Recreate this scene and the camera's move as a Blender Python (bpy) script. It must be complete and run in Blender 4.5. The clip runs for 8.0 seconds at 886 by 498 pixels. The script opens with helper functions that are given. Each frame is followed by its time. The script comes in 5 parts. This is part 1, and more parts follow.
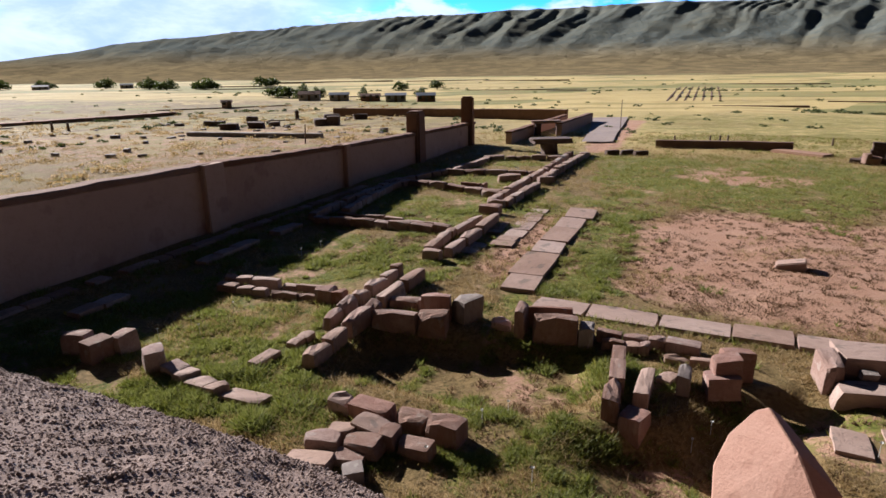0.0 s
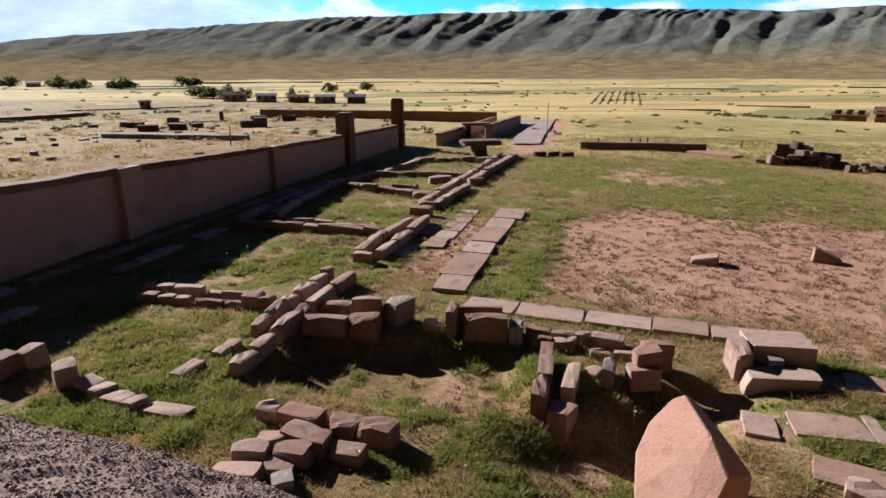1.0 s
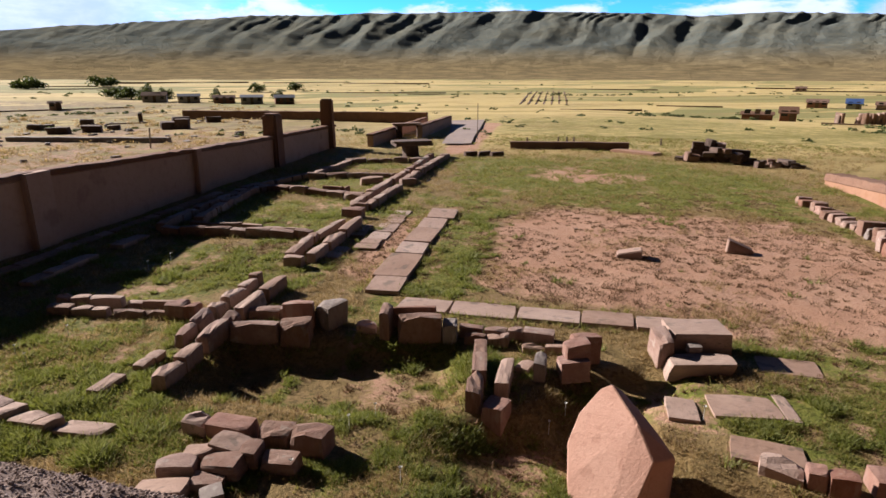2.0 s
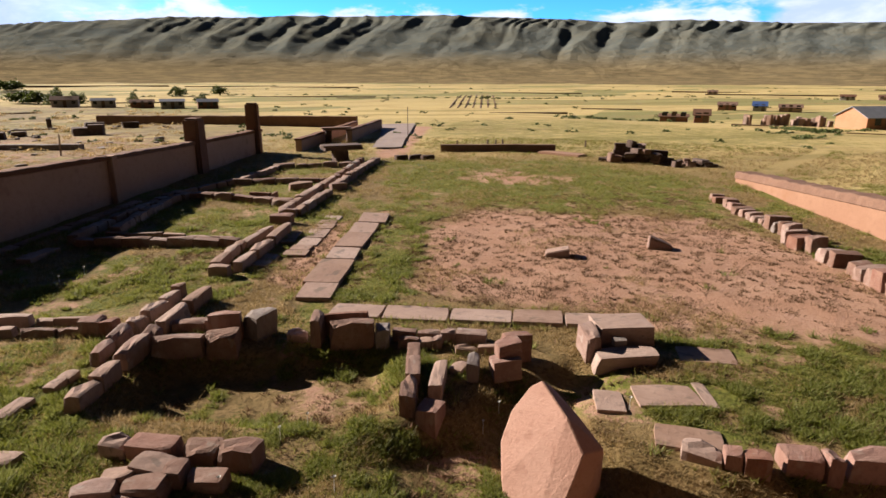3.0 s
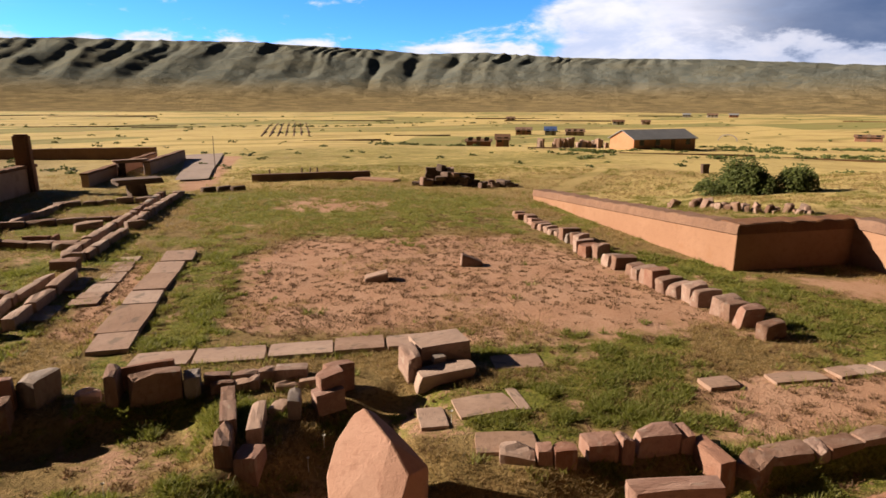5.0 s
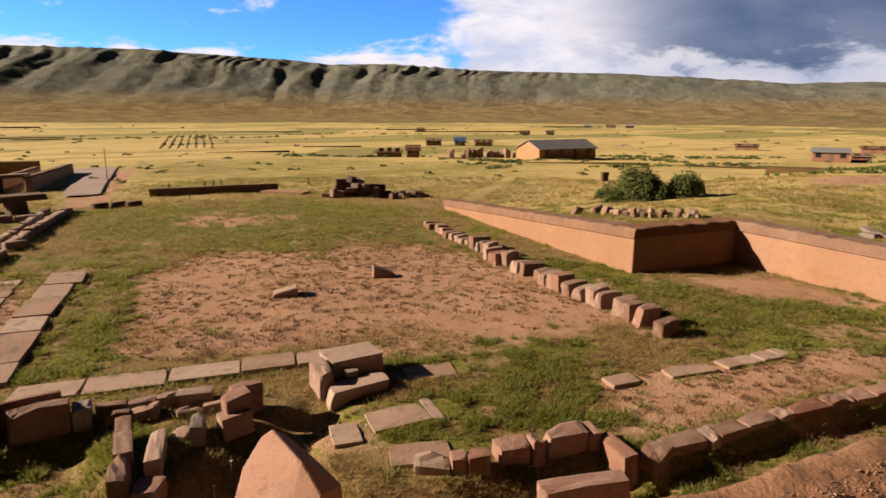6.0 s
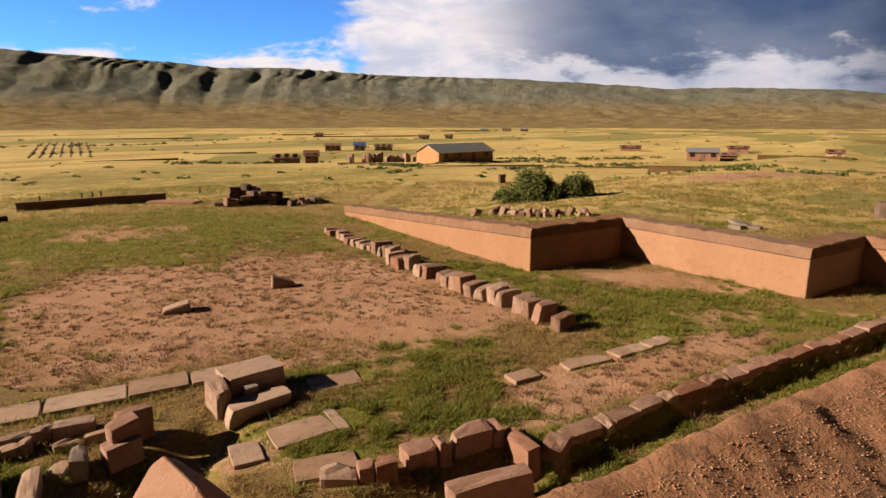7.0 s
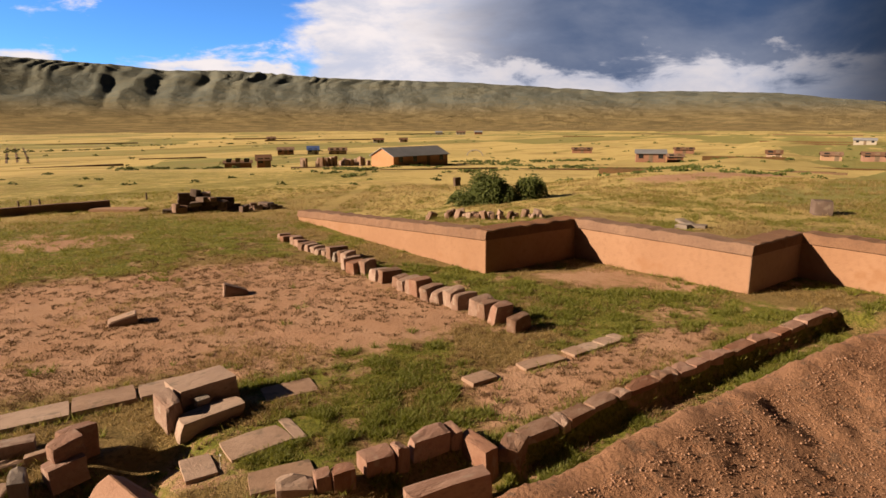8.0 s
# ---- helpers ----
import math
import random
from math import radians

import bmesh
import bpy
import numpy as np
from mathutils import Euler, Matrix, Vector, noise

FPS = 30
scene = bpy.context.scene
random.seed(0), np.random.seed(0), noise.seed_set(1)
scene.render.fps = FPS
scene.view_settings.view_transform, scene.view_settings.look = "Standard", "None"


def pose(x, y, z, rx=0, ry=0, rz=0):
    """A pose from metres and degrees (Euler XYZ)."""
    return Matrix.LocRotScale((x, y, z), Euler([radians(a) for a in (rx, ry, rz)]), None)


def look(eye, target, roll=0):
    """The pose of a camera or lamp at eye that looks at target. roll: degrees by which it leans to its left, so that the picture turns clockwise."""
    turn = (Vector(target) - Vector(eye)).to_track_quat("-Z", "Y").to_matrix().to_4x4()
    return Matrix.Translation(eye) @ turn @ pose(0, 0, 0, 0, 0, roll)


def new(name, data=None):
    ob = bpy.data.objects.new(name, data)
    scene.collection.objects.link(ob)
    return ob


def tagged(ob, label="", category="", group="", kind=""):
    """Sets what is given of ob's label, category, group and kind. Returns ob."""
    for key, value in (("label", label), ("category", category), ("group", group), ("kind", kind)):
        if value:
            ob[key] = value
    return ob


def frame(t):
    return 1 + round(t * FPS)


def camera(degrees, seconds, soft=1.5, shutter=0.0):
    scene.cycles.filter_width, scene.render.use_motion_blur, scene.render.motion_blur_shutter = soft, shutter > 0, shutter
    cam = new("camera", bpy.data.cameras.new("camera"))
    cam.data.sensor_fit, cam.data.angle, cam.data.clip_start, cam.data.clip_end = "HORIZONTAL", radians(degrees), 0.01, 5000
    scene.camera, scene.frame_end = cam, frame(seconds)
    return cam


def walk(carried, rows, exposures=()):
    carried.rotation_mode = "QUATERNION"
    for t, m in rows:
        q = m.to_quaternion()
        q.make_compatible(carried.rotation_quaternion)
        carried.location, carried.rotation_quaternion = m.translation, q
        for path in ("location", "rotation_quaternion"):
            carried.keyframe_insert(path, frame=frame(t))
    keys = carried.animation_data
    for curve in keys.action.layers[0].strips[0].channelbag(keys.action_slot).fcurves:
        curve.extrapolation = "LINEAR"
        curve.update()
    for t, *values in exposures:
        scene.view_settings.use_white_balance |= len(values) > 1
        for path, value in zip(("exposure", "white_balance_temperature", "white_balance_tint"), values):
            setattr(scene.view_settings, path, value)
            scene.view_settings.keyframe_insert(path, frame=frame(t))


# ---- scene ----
cam = camera(73.12, 8.0, soft=1.5, shutter=0.3)
ROWS = [
    (0.0, 0.000, 0.000, 6.000, 0.00, -16.72, 0.85),
    (0.5, 0.049, -0.011, 5.994, -2.79, -16.67, 0.62),
    (1.0, 0.089, -0.017, 5.996, -6.40, -16.59, 0.15),
    (1.5, 0.126, -0.019, 5.994, -9.72, -16.53, -0.04),
    (3.0, 0.270, -0.030, 5.979, -19.25, -16.19, -0.21),
    (3.5, 0.316, -0.046, 5.980, -22.99, -15.60, -0.32),
    (4.0, 0.371, -0.066, 5.973, -27.03, -15.02, -0.34),
    (4.5, 0.428, -0.095, 5.980, -32.25, -14.35, -0.22),
    (6.0, 0.577, -0.190, 6.002, -44.88, -12.58, -0.34),
    (6.5, 0.619, -0.217, 6.004, -50.63, -12.45, -0.18),
    (7.0, 0.664, -0.250, 6.007, -54.30, -12.14, -0.03),
    (7.5, 0.680, -0.269, 6.016, -56.74, -12.00, 0.12),
    (8.0, 0.690, -0.290, 6.025, -58.57, -11.85, 0.17),
]
walk(cam, [(t, pose(x, y, z, 90 + pitch, roll, yaw)) for t, x, y, z, yaw, pitch, roll in ROWS],
     exposures=[(0.0, 1.56, 4900, 16), (1.5, 1.58, 5050, 17), (3.5, 1.56, 5600, 17), (4.5, 1.50, 5900, 17), (6.5, 1.29, 6700, 18), (8.0, 1.26, 6900, 18)])

# ---- light ----
SUN_WAY = Vector((-0.69, 0.72, 0.0)).normalized()
SUN_EL = radians(24)
sun_data = bpy.data.lights.new("sun", "SUN")
sun_data.energy, sun_data.angle, sun_data.color = 5.0, radians(0.6), (1.0, 0.80, 0.55)
sun = new("sun", sun_data)
sun.matrix_world = look((0, 0, 60), Vector((0, 0, 60)) - (SUN_WAY * math.cos(SUN_EL) + Vector((0, 0, math.sin(SUN_EL)))))


class Nodes:
    """A short way to write node trees."""

    def __init__(self, tree):
        self.tree = tree

    def add(self, kind, inputs=None, **props):
        n = self.tree.nodes.new(kind)
        for k, v in props.items():
            setattr(n, k, v)
        for k, v in (inputs or {}).items():
            if isinstance(v, bpy.types.NodeSocket):
                self.tree.links.new(v, n.inputs[k])
            else:
                n.inputs[k].default_value = v
        return n

    def math(self, op, a, b=0.0, c=0.0, clamp=False):
        return self.add("ShaderNodeMath", {0: a, 1: b, 2: c}, operation=op, use_clamp=clamp).outputs[0]

    def mix(self, f, a, b, blend="MIX"):
        n = self.add("ShaderNodeMix", {0: f, 6: a, 7: b}, data_type="RGBA", blend_type=blend)
        return n.outputs[2]

    def ramp(self, v, lo, hi):
        return self.add("ShaderNodeMapRange", {0: v, 1: lo, 2: hi, 3: 0.0, 4: 1.0}, interpolation_type="SMOOTHSTEP").outputs[0]

    def noise(self, vec, scale, detail=3.0, rough=0.55, distort=0.0):
        return self.add("ShaderNodeTexNoise", {"Vector": vec, "Scale": scale, "Detail": detail, "Roughness": rough, "Distortion": distort}).outputs[0]


TONE = 0.62  # one scale for all base colours


def rgb(r, g, b):
    return (r * TONE, g * TONE, b * TONE, 1.0)


def make_world():
    world = bpy.data.worlds.new("sky")
    scene.world = world
    world.use_nodes = True
    world.node_tree.nodes.clear()
    n = Nodes(world.node_tree)
    sky = n.add("ShaderNodeTexSky", sky_type="NISHITA", sun_disc=False, sun_elevation=SUN_EL, sun_rotation=math.atan2(SUN_WAY.x, SUN_WAY.y), altitude=3800.0, air_density=1.0, dust_density=0.6, ozone_density=1.5)
    way = n.add("ShaderNodeTexCoord").outputs["Generated"]
    sep = n.add("ShaderNodeSeparateXYZ", {0: way})
    el = sep.outputs[2]
    az = n.math("ARCTAN2", sep.outputs[0], sep.outputs[1])
    flat = n.add("ShaderNodeVectorMath", {0: way, 1: (1.0, 1.0, 2.6)}, operation="MULTIPLY").outputs[0]
    puff = n.noise(flat, 2.6, 8.0, 0.56, 0.3)
    fine = n.noise(flat, 7.5, 7.0, 0.6, 0.25)
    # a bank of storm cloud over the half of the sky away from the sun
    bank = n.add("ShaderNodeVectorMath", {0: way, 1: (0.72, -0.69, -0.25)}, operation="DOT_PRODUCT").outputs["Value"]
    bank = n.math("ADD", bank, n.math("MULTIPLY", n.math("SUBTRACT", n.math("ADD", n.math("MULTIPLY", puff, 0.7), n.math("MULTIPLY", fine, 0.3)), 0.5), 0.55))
    # unseen storm cover behind the camera, added to keep turned-away faces dark
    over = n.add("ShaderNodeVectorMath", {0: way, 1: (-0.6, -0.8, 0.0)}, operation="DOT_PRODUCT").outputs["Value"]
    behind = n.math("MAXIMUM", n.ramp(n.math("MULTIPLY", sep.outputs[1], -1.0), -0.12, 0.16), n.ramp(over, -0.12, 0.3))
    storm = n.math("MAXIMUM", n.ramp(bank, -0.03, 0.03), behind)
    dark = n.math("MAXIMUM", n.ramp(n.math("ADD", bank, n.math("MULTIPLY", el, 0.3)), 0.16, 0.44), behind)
    # low puffs along the horizon, bright cloud below the sun, a few wisps
    low = n.ramp(n.math("ADD", fine, n.math("MULTIPLY", el, -4.2)), 0.06, 0.20)
    left = n.math("MULTIPLY", n.math("MULTIPLY", n.math("MULTIPLY", n.ramp(az, 0.1, -0.3), n.ramp(az, -1.5, -0.8)), n.ramp(puff, 0.34, 0.5)), n.ramp(el, 0.5, 0.3))
    wisps = n.math("MULTIPLY", n.math("MULTIPLY", n.ramp(fine, 0.62, 0.74), 0.8), n.ramp(el, 0.6, 0.3))
    cover = n.math("MAXIMUM", n.math("MAXIMUM", storm, low), n.math("MAXIMUM", left, wisps))
    lit = n.mix(n.ramp(fine, 0.35, 0.65), rgb(5.6, 6.3, 7.6), rgb(8.8, 8.7, 8.8))
    grey = n.mix(n.ramp(puff, 0.35, 0.68), rgb(0.5, 1.0, 2.1), rgb(2.0, 2.5, 3.5))
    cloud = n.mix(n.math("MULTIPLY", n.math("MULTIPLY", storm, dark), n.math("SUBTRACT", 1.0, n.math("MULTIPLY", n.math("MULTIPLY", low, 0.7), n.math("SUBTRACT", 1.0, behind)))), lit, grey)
    blue = n.mix(1.0, sky.outputs[0], rgb(0.55, 1.3, 2.1), "MULTIPLY")
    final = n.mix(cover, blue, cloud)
    # thin dry air deepens the sky; dimmed further above view to cut fill light
    upper_dim = n.mix(n.ramp(el, 0.2, 0.5), (1, 1, 1, 1), (0.19, 0.165, 0.14, 1))
    final = n.mix(1.0, final, upper_dim, "MULTIPLY")
    # unseen sky behind and left of the camera dimmed, to hold back fill light
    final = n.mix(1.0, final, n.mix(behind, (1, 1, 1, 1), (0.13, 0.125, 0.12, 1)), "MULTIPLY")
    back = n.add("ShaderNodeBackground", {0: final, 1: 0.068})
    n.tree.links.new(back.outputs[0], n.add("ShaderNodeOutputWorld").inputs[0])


make_world()


# ---- materials ----
def surface(name, colors, scales, rough=0.9, bump=0.3, bump_scale=None, spread=0.15, coord="Object", spots=None, island=False, leafy=0.0):
    """A material of three colours mixed by noise at two scales, with relief and a difference from piece to piece."""
    m = bpy.data.materials.new(name)
    m.use_nodes = True
    m.node_tree.nodes.clear()
    n = Nodes(m.node_tree)
    if coord == "World":
        vec = n.add("ShaderNodeNewGeometry").outputs["Position"]
    else:
        vec = n.add("ShaderNodeTexCoord").outputs["Object"]
    chance = n.add("ShaderNodeNewGeometry").outputs["Random Per Island"] if island else n.add("ShaderNodeObjectInfo").outputs["Random"]
    shift = n.add("ShaderNodeVectorMath", {0: vec, 1: n.math("MULTIPLY", chance, 37.0)}, operation="ADD").outputs[0]
    big = n.noise(shift, scales[0], 4.0)
    small = n.noise(shift, scales[1], 5.0, 0.65)
    c = n.mix(n.ramp(big, 0.35, 0.65), colors[0], colors[1])
    c = n.mix(n.math("MULTIPLY", n.ramp(small, 0.45, 0.75), 0.7), c, colors[2])
    if spots:
        c = n.mix(n.math("MULTIPLY", n.ramp(n.noise(shift, spots[1], 3.0), 0.58, 0.68), 0.8), c, spots[0])
    if spread:
        v = n.math("ADD", n.math("MULTIPLY", chance, 2 * spread), 1.0 - spread)
        c = n.add("ShaderNodeHueSaturation", {"Saturation": n.math("ADD", n.math("MULTIPLY", chance, -0.35), 1.15), "Value": v, "Color": c}).outputs[0]
    height = n.noise(shift, bump_scale or scales[1] * 1.5, 6.0, 0.7)
    b = n.add("ShaderNodeBump", {"Strength": bump, "Distance": 0.05, "Height": height})
    s = n.add("ShaderNodeBsdfPrincipled", {"Base Color": c, "Roughness": rough, "Normal": b.outputs[0], "Specular IOR Level": 0.25})
    out = s.outputs[0]
    if leafy:
        glow = n.add("ShaderNodeBsdfTranslucent", {"Color": c})
        out = n.add("ShaderNodeMixShader", {0: leafy, 1: out, 2: glow.outputs[0]}).outputs[0]
    n.tree.links.new(out, n.add("ShaderNodeOutputMaterial").inputs[0])
    return m


STONE = surface("weathered_sandstone", (rgb(0.315, 0.19, 0.14), rgb(0.39, 0.265, 0.205), rgb(0.23, 0.14, 0.105)), (1.6, 9.0), 0.9, 0.7, spread=0.28, spots=(rgb(0.42, 0.34, 0.28), 2.5))
RED_STONE = surface("red_sandstone", (rgb(0.32, 0.165, 0.115), rgb(0.38, 0.22, 0.16), rgb(0.23, 0.12, 0.085)), (1.6, 9.0), 0.9, 0.7, spread=0.22, spots=(rgb(0.40, 0.28, 0.22), 2.0))
GREY_STONE = surface("grey_andesite", (rgb(0.26, 0.215, 0.185), rgb(0.32, 0.27, 0.235), rgb(0.20, 0.155, 0.13)), (1.4, 8.0), 0.85, 0.45, spread=0.22, spots=(rgb(0.38, 0.34, 0.30), 3.0))
SLAB = surface("paving_stone", (rgb(0.38, 0.255, 0.19), rgb(0.45, 0.315, 0.24), rgb(0.29, 0.19, 0.14)), (1.2, 7.0), 0.9, 0.4, spread=0.2, spots=(rgb(0.21, 0.16, 0.12), 3.0))
DARK_STONE = surface("dark_lichened_stone", (rgb(0.13, 0.085, 0.065), rgb(0.17, 0.115, 0.09), rgb(0.10, 0.07, 0.055)), (1.4, 8.0), 0.92, 0.6, spread=0.25, spots=(rgb(0.22, 0.17, 0.13), 2.5))
PINK_STONE = surface("pink_sandstone", (rgb(0.60, 0.36, 0.265), rgb(0.64, 0.40, 0.30), rgb(0.53, 0.31, 0.225)), (1.1, 14.0), 0.9, 0.3, spread=0.0, spots=(rgb(0.50, 0.29, 0.21), 4.0))
ADOBE = surface("adobe_plaster", (rgb(0.375, 0.22, 0.142), rgb(0.42, 0.255, 0.168), rgb(0.33, 0.19, 0.124)), (0.35, 5.0), 0.95, 0.35, spread=0.06, coord="World", spots=(rgb(0.36, 0.20, 0.12), 0.9))
ADOBE_CAP = surface("weathered_adobe", (rgb(0.23, 0.12, 0.07), rgb(0.28, 0.15, 0.085), rgb(0.17, 0.095, 0.06)), (0.9, 8.0), 0.97, 0.8, spread=0.1, coord="World")
MUD_WALL = surface("old_mud_plaster", (rgb(0.52, 0.345, 0.245), rgb(0.58, 0.395, 0.285), rgb(0.45, 0.29, 0.21)), (0.3, 4.0), 0.95, 0.4, spread=0.06, coord="World", spots=(rgb(0.40, 0.25, 0.19), 0.7))
GRAVEL = surface("gravel_earth", (rgb(0.36, 0.19, 0.11), rgb(0.43, 0.235, 0.14), rgb(0.24, 0.122, 0.074)), (0.7, 11.0), 0.96, 1.0, bump_scale=14.0, spread=0.0, coord="World", spots=(rgb(0.20, 0.13, 0.09), 6.0))
GREY_GRAVEL = surface("grey_gravel", (rgb(0.264, 0.188, 0.152), rgb(0.320, 0.236, 0.192), rgb(0.176, 0.120, 0.096)), (0.8, 9.0), 0.96, 1.0, bump_scale=12.0, spread=0.0, coord="World", spots=(rgb(0.33, 0.27, 0.235), 5.0))
GREY_PEBBLE = surface("grey_gravel_stones", (rgb(0.304, 0.220, 0.180), rgb(0.384, 0.292, 0.244), rgb(0.192, 0.132, 0.108)), (3.0, 20.0), 0.93, 0.3, spread=0.3, island=True)
PEBBLE = surface("gravel_stones", (rgb(0.37, 0.20, 0.122), rgb(0.44, 0.255, 0.165), rgb(0.26, 0.14, 0.086)), (3.0, 20.0), 0.93, 0.3, spread=0.25, island=True)


# ---- building helpers ----
def part(name, bm, material, parent=None, label=""):
    me = bpy.data.meshes.new(name)
    bm.to_mesh(me)
    bm.free()
    me.materials.append(material)
    ob = new(name, me)
    if parent is not None:
        ob.parent = parent
    if label:
        ob["label"] = label
    return ob


def box(bm, cx, cy, z0, sx, sy, sz, turn=0.0, taper=0.0):
    vs = bmesh.ops.create_cube(bm, size=1.0)["verts"]
    ca, sa = math.cos(turn), math.sin(turn)
    for v in vs:
        k = 1.0 - taper * (v.co.z + 0.5)
        x, y = v.co.x * sx * k, v.co.y * sy * k
        v.co = Vector((cx + x * ca - y * sa, cy + x * sa + y * ca, z0 + (v.co.z + 0.5) * sz))
    return vs


def rough_block(seed, rough=0.05, square=7.0):
    """A hewn stone of unit size, standing on z = 0, with worn edges, chipped corners and uneven faces."""
    rng = random.Random(seed)
    bm = bmesh.new()
    bmesh.ops.create_cube(bm, size=2.0)
    bmesh.ops.subdivide_edges(bm, edges=bm.edges[:], cuts=3, use_grid_fill=True)
    skew = [rng.uniform(-rough, rough) * 1.6 for _ in range(6)]
    chips = [Vector((rng.choice((-1, 1)), rng.choice((-1, 1)), rng.choice((-0.2, 1)))) for _ in range(3)]
    for v in bm.verts:
        p = v.co.copy()
        # move the inner rings of vertices out, so that faces stay flat and edges tight
        p = Vector([math.copysign(abs(c) ** 0.55, c) if abs(c) > 0.01 else 0.0 for c in p])
        p = p / (sum(abs(c) ** square for c in p) ** (1 / square))
        for c in chips:
            d = (p - c).length
            if d < 0.75:
                p -= c * 0.16 * rough / 0.06 * (1 - d / 0.75)
        p.x += skew[0] * p.y + skew[1] * p.z
        p.y += skew[2] * p.x + skew[3] * p.z
        p.z += skew[4] * p.x + skew[5] * p.y
        p += rough * 0.9 * noise.noise_vector(p * 1.3 + Vector((seed, 0, 0))) + rough * 0.35 * noise.noise_vector(p * 4.0 + Vector((0, seed, 0)))
        v.co = p * 0.5
        v.co.z += 0.5
    me = bpy.data.meshes.new("stone")
    bm.to_mesh(me)
    bm.free()
    return me


BLOCKS = {}
for mat_key, mat_value in (("red", STONE), ("brick", RED_STONE), ("grey", GREY_STONE), ("slab", SLAB), ("dark", DARK_STONE)):
    BLOCKS[mat_key] = []
    for k in range(9):
        me = rough_block(k * 7 + len(mat_key) * 100 + ord(mat_key[0]), (0.03, 0.045, 0.065)[k % 3], (40.0, 28.0, 16.0)[k % 3])
        me.materials.append(mat_value)
        BLOCKS[mat_key].append(me)
BLOCKS["flag"] = []
for k in range(9):
    me = rough_block(k * 5 + 700, (0.012, 0.018, 0.025)[k % 3], 60.0)
    me.materials.append(SLAB)
    BLOCKS["flag"].append(me)
RNG = random.Random(11)
LAID = []  # where rows of stone lie, to keep grass off them


def stone(name, x, y, z, sx, sy, sz, turn, parent=None, kind="red", tip=0.0, calm=False):
    """One hewn stone: an object that shares one of a few meshes."""
    ob = new(name, RNG.choice([m for i, m in enumerate(BLOCKS[kind]) if i % 3 < (2 if calm else 3)]))
    ob.matrix_world = pose(x, y, z, RNG.uniform(-tip, tip), RNG.uniform(-tip, tip), math.degrees(turn)) @ Matrix.Diagonal((sx, sy, sz, 1))
    if parent is not None:
        ob.parent = parent
    return ob


def base(name, x, y, z=0.0, **tags):
    ob = new(name)
    ob.empty_display_size = 0.2
    ob.location = (x, y, z)
    bpy.context.view_layer.update()
    return tagged(ob, **tags)


def keep(child, parent):
    child.parent = parent
    child.matrix_parent_inverse = parent.matrix_world.inverted()
    return child


def row_of_stones(parent, a, b, width, height, length=0.75, kind="red", z=-0.8, odd=0.08, gaps=0.0, tip=0.9, uneven=0.035):
    """Stones laid end to end from a to b, with open joints and uneven tops."""
    ax, ay = a
    bx, by = b
    run, turn = math.hypot(bx - ax, by - ay), math.atan2(by - ay, bx - ax)
    LAID.append((ax, ay, bx, by, width))
    s = 0.0
    while s < run - 0.12:
        n = min(length * RNG.uniform(0.6, 1.45), run - s)
        if run - s - n < 0.2:
            n = run - s
        if RNG.random() >= gaps:
            h = height * RNG.uniform(1 - odd, 1 + odd) + RNG.uniform(-uneven, uneven)
            off = RNG.uniform(-0.07, 0.07) * width
            mx, my = s + n / 2, off
            x, y = ax + mx * math.cos(turn) - my * math.sin(turn), ay + mx * math.sin(turn) + my * math.cos(turn)
            which = kind if kind != "mixed" else RNG.choice(("red", "red", "slab", "grey", "brick"))
            keep(stone("stone", x, y, z, n * 0.97, width * RNG.uniform(0.88, 1.1), h - z, turn + RNG.uniform(-0.04, 0.04), None, which, tip, True), parent)
        s += n


# ---- ground ----
def smooth(a, b, x):
    k = np.clip((x - a) / (b - a), 0, 1)
    return k * k * (3 - 2 * k)


def wave(x, y, s, seed=0):
    """Smooth value noise in -1..1 on arrays."""
    x, y = x / s + seed * 17.31, y / s + seed * 9.17
    xi, yi = np.floor(x), np.floor(y)
    fx, fy = x - xi, y - yi
    fx, fy = fx * fx * (3 - 2 * fx), fy * fy * (3 - 2 * fy)

    def h(i, j):
        v = np.sin(i * 127.1 + j * 311.7 + seed * 74.7) * 43758.5453
        return v - np.floor(v)

    top = h(xi, yi) * (1 - fx) + h(xi + 1, yi) * fx
    low = h(xi, yi + 1) * (1 - fx) + h(xi + 1, yi + 1) * fx
    return 2 * (top * (1 - fy) + low * fy) - 1


def polygon_mask(x, y, ring, soft):
    """1 inside the ring, falling to 0 across its border."""
    inside = np.zeros(x.shape, bool)
    best = np.full(x.shape, 1e9)
    for (x0, y0), (x1, y1) in zip(ring, ring[1:] + ring[:1]):
        inside ^= ((y0 > y) != (y1 > y)) & (x < (x1 - x0) * (y - y0) / (y1 - y0 + 1e-12) + x0)
        dx, dy = x1 - x0, y1 - y0
        k = np.clip(((x - x0) * dx + (y - y0) * dy) / (dx * dx + dy * dy), 0, 1)
        best = np.minimum(best, np.hypot(x - x0 - k * dx, y - y0 - k * dy))
    return smooth(-soft, soft, np.where(inside, best, -best))


# the foot of the stepped retaining wall, from its far end to beyond the view
TERRACE = [(28.2, 27.4), (21.8, 10.6), (26.75, 8.6), (23.95, 1.15), (27.6, -0.3), (24.4, -8.4), (29.4, -10.4), (26.5, -18.0)]
TERRACE_TOP = [0.62, 1.80, 1.78, 1.80, 1.80, 1.80, 1.80, 1.80]


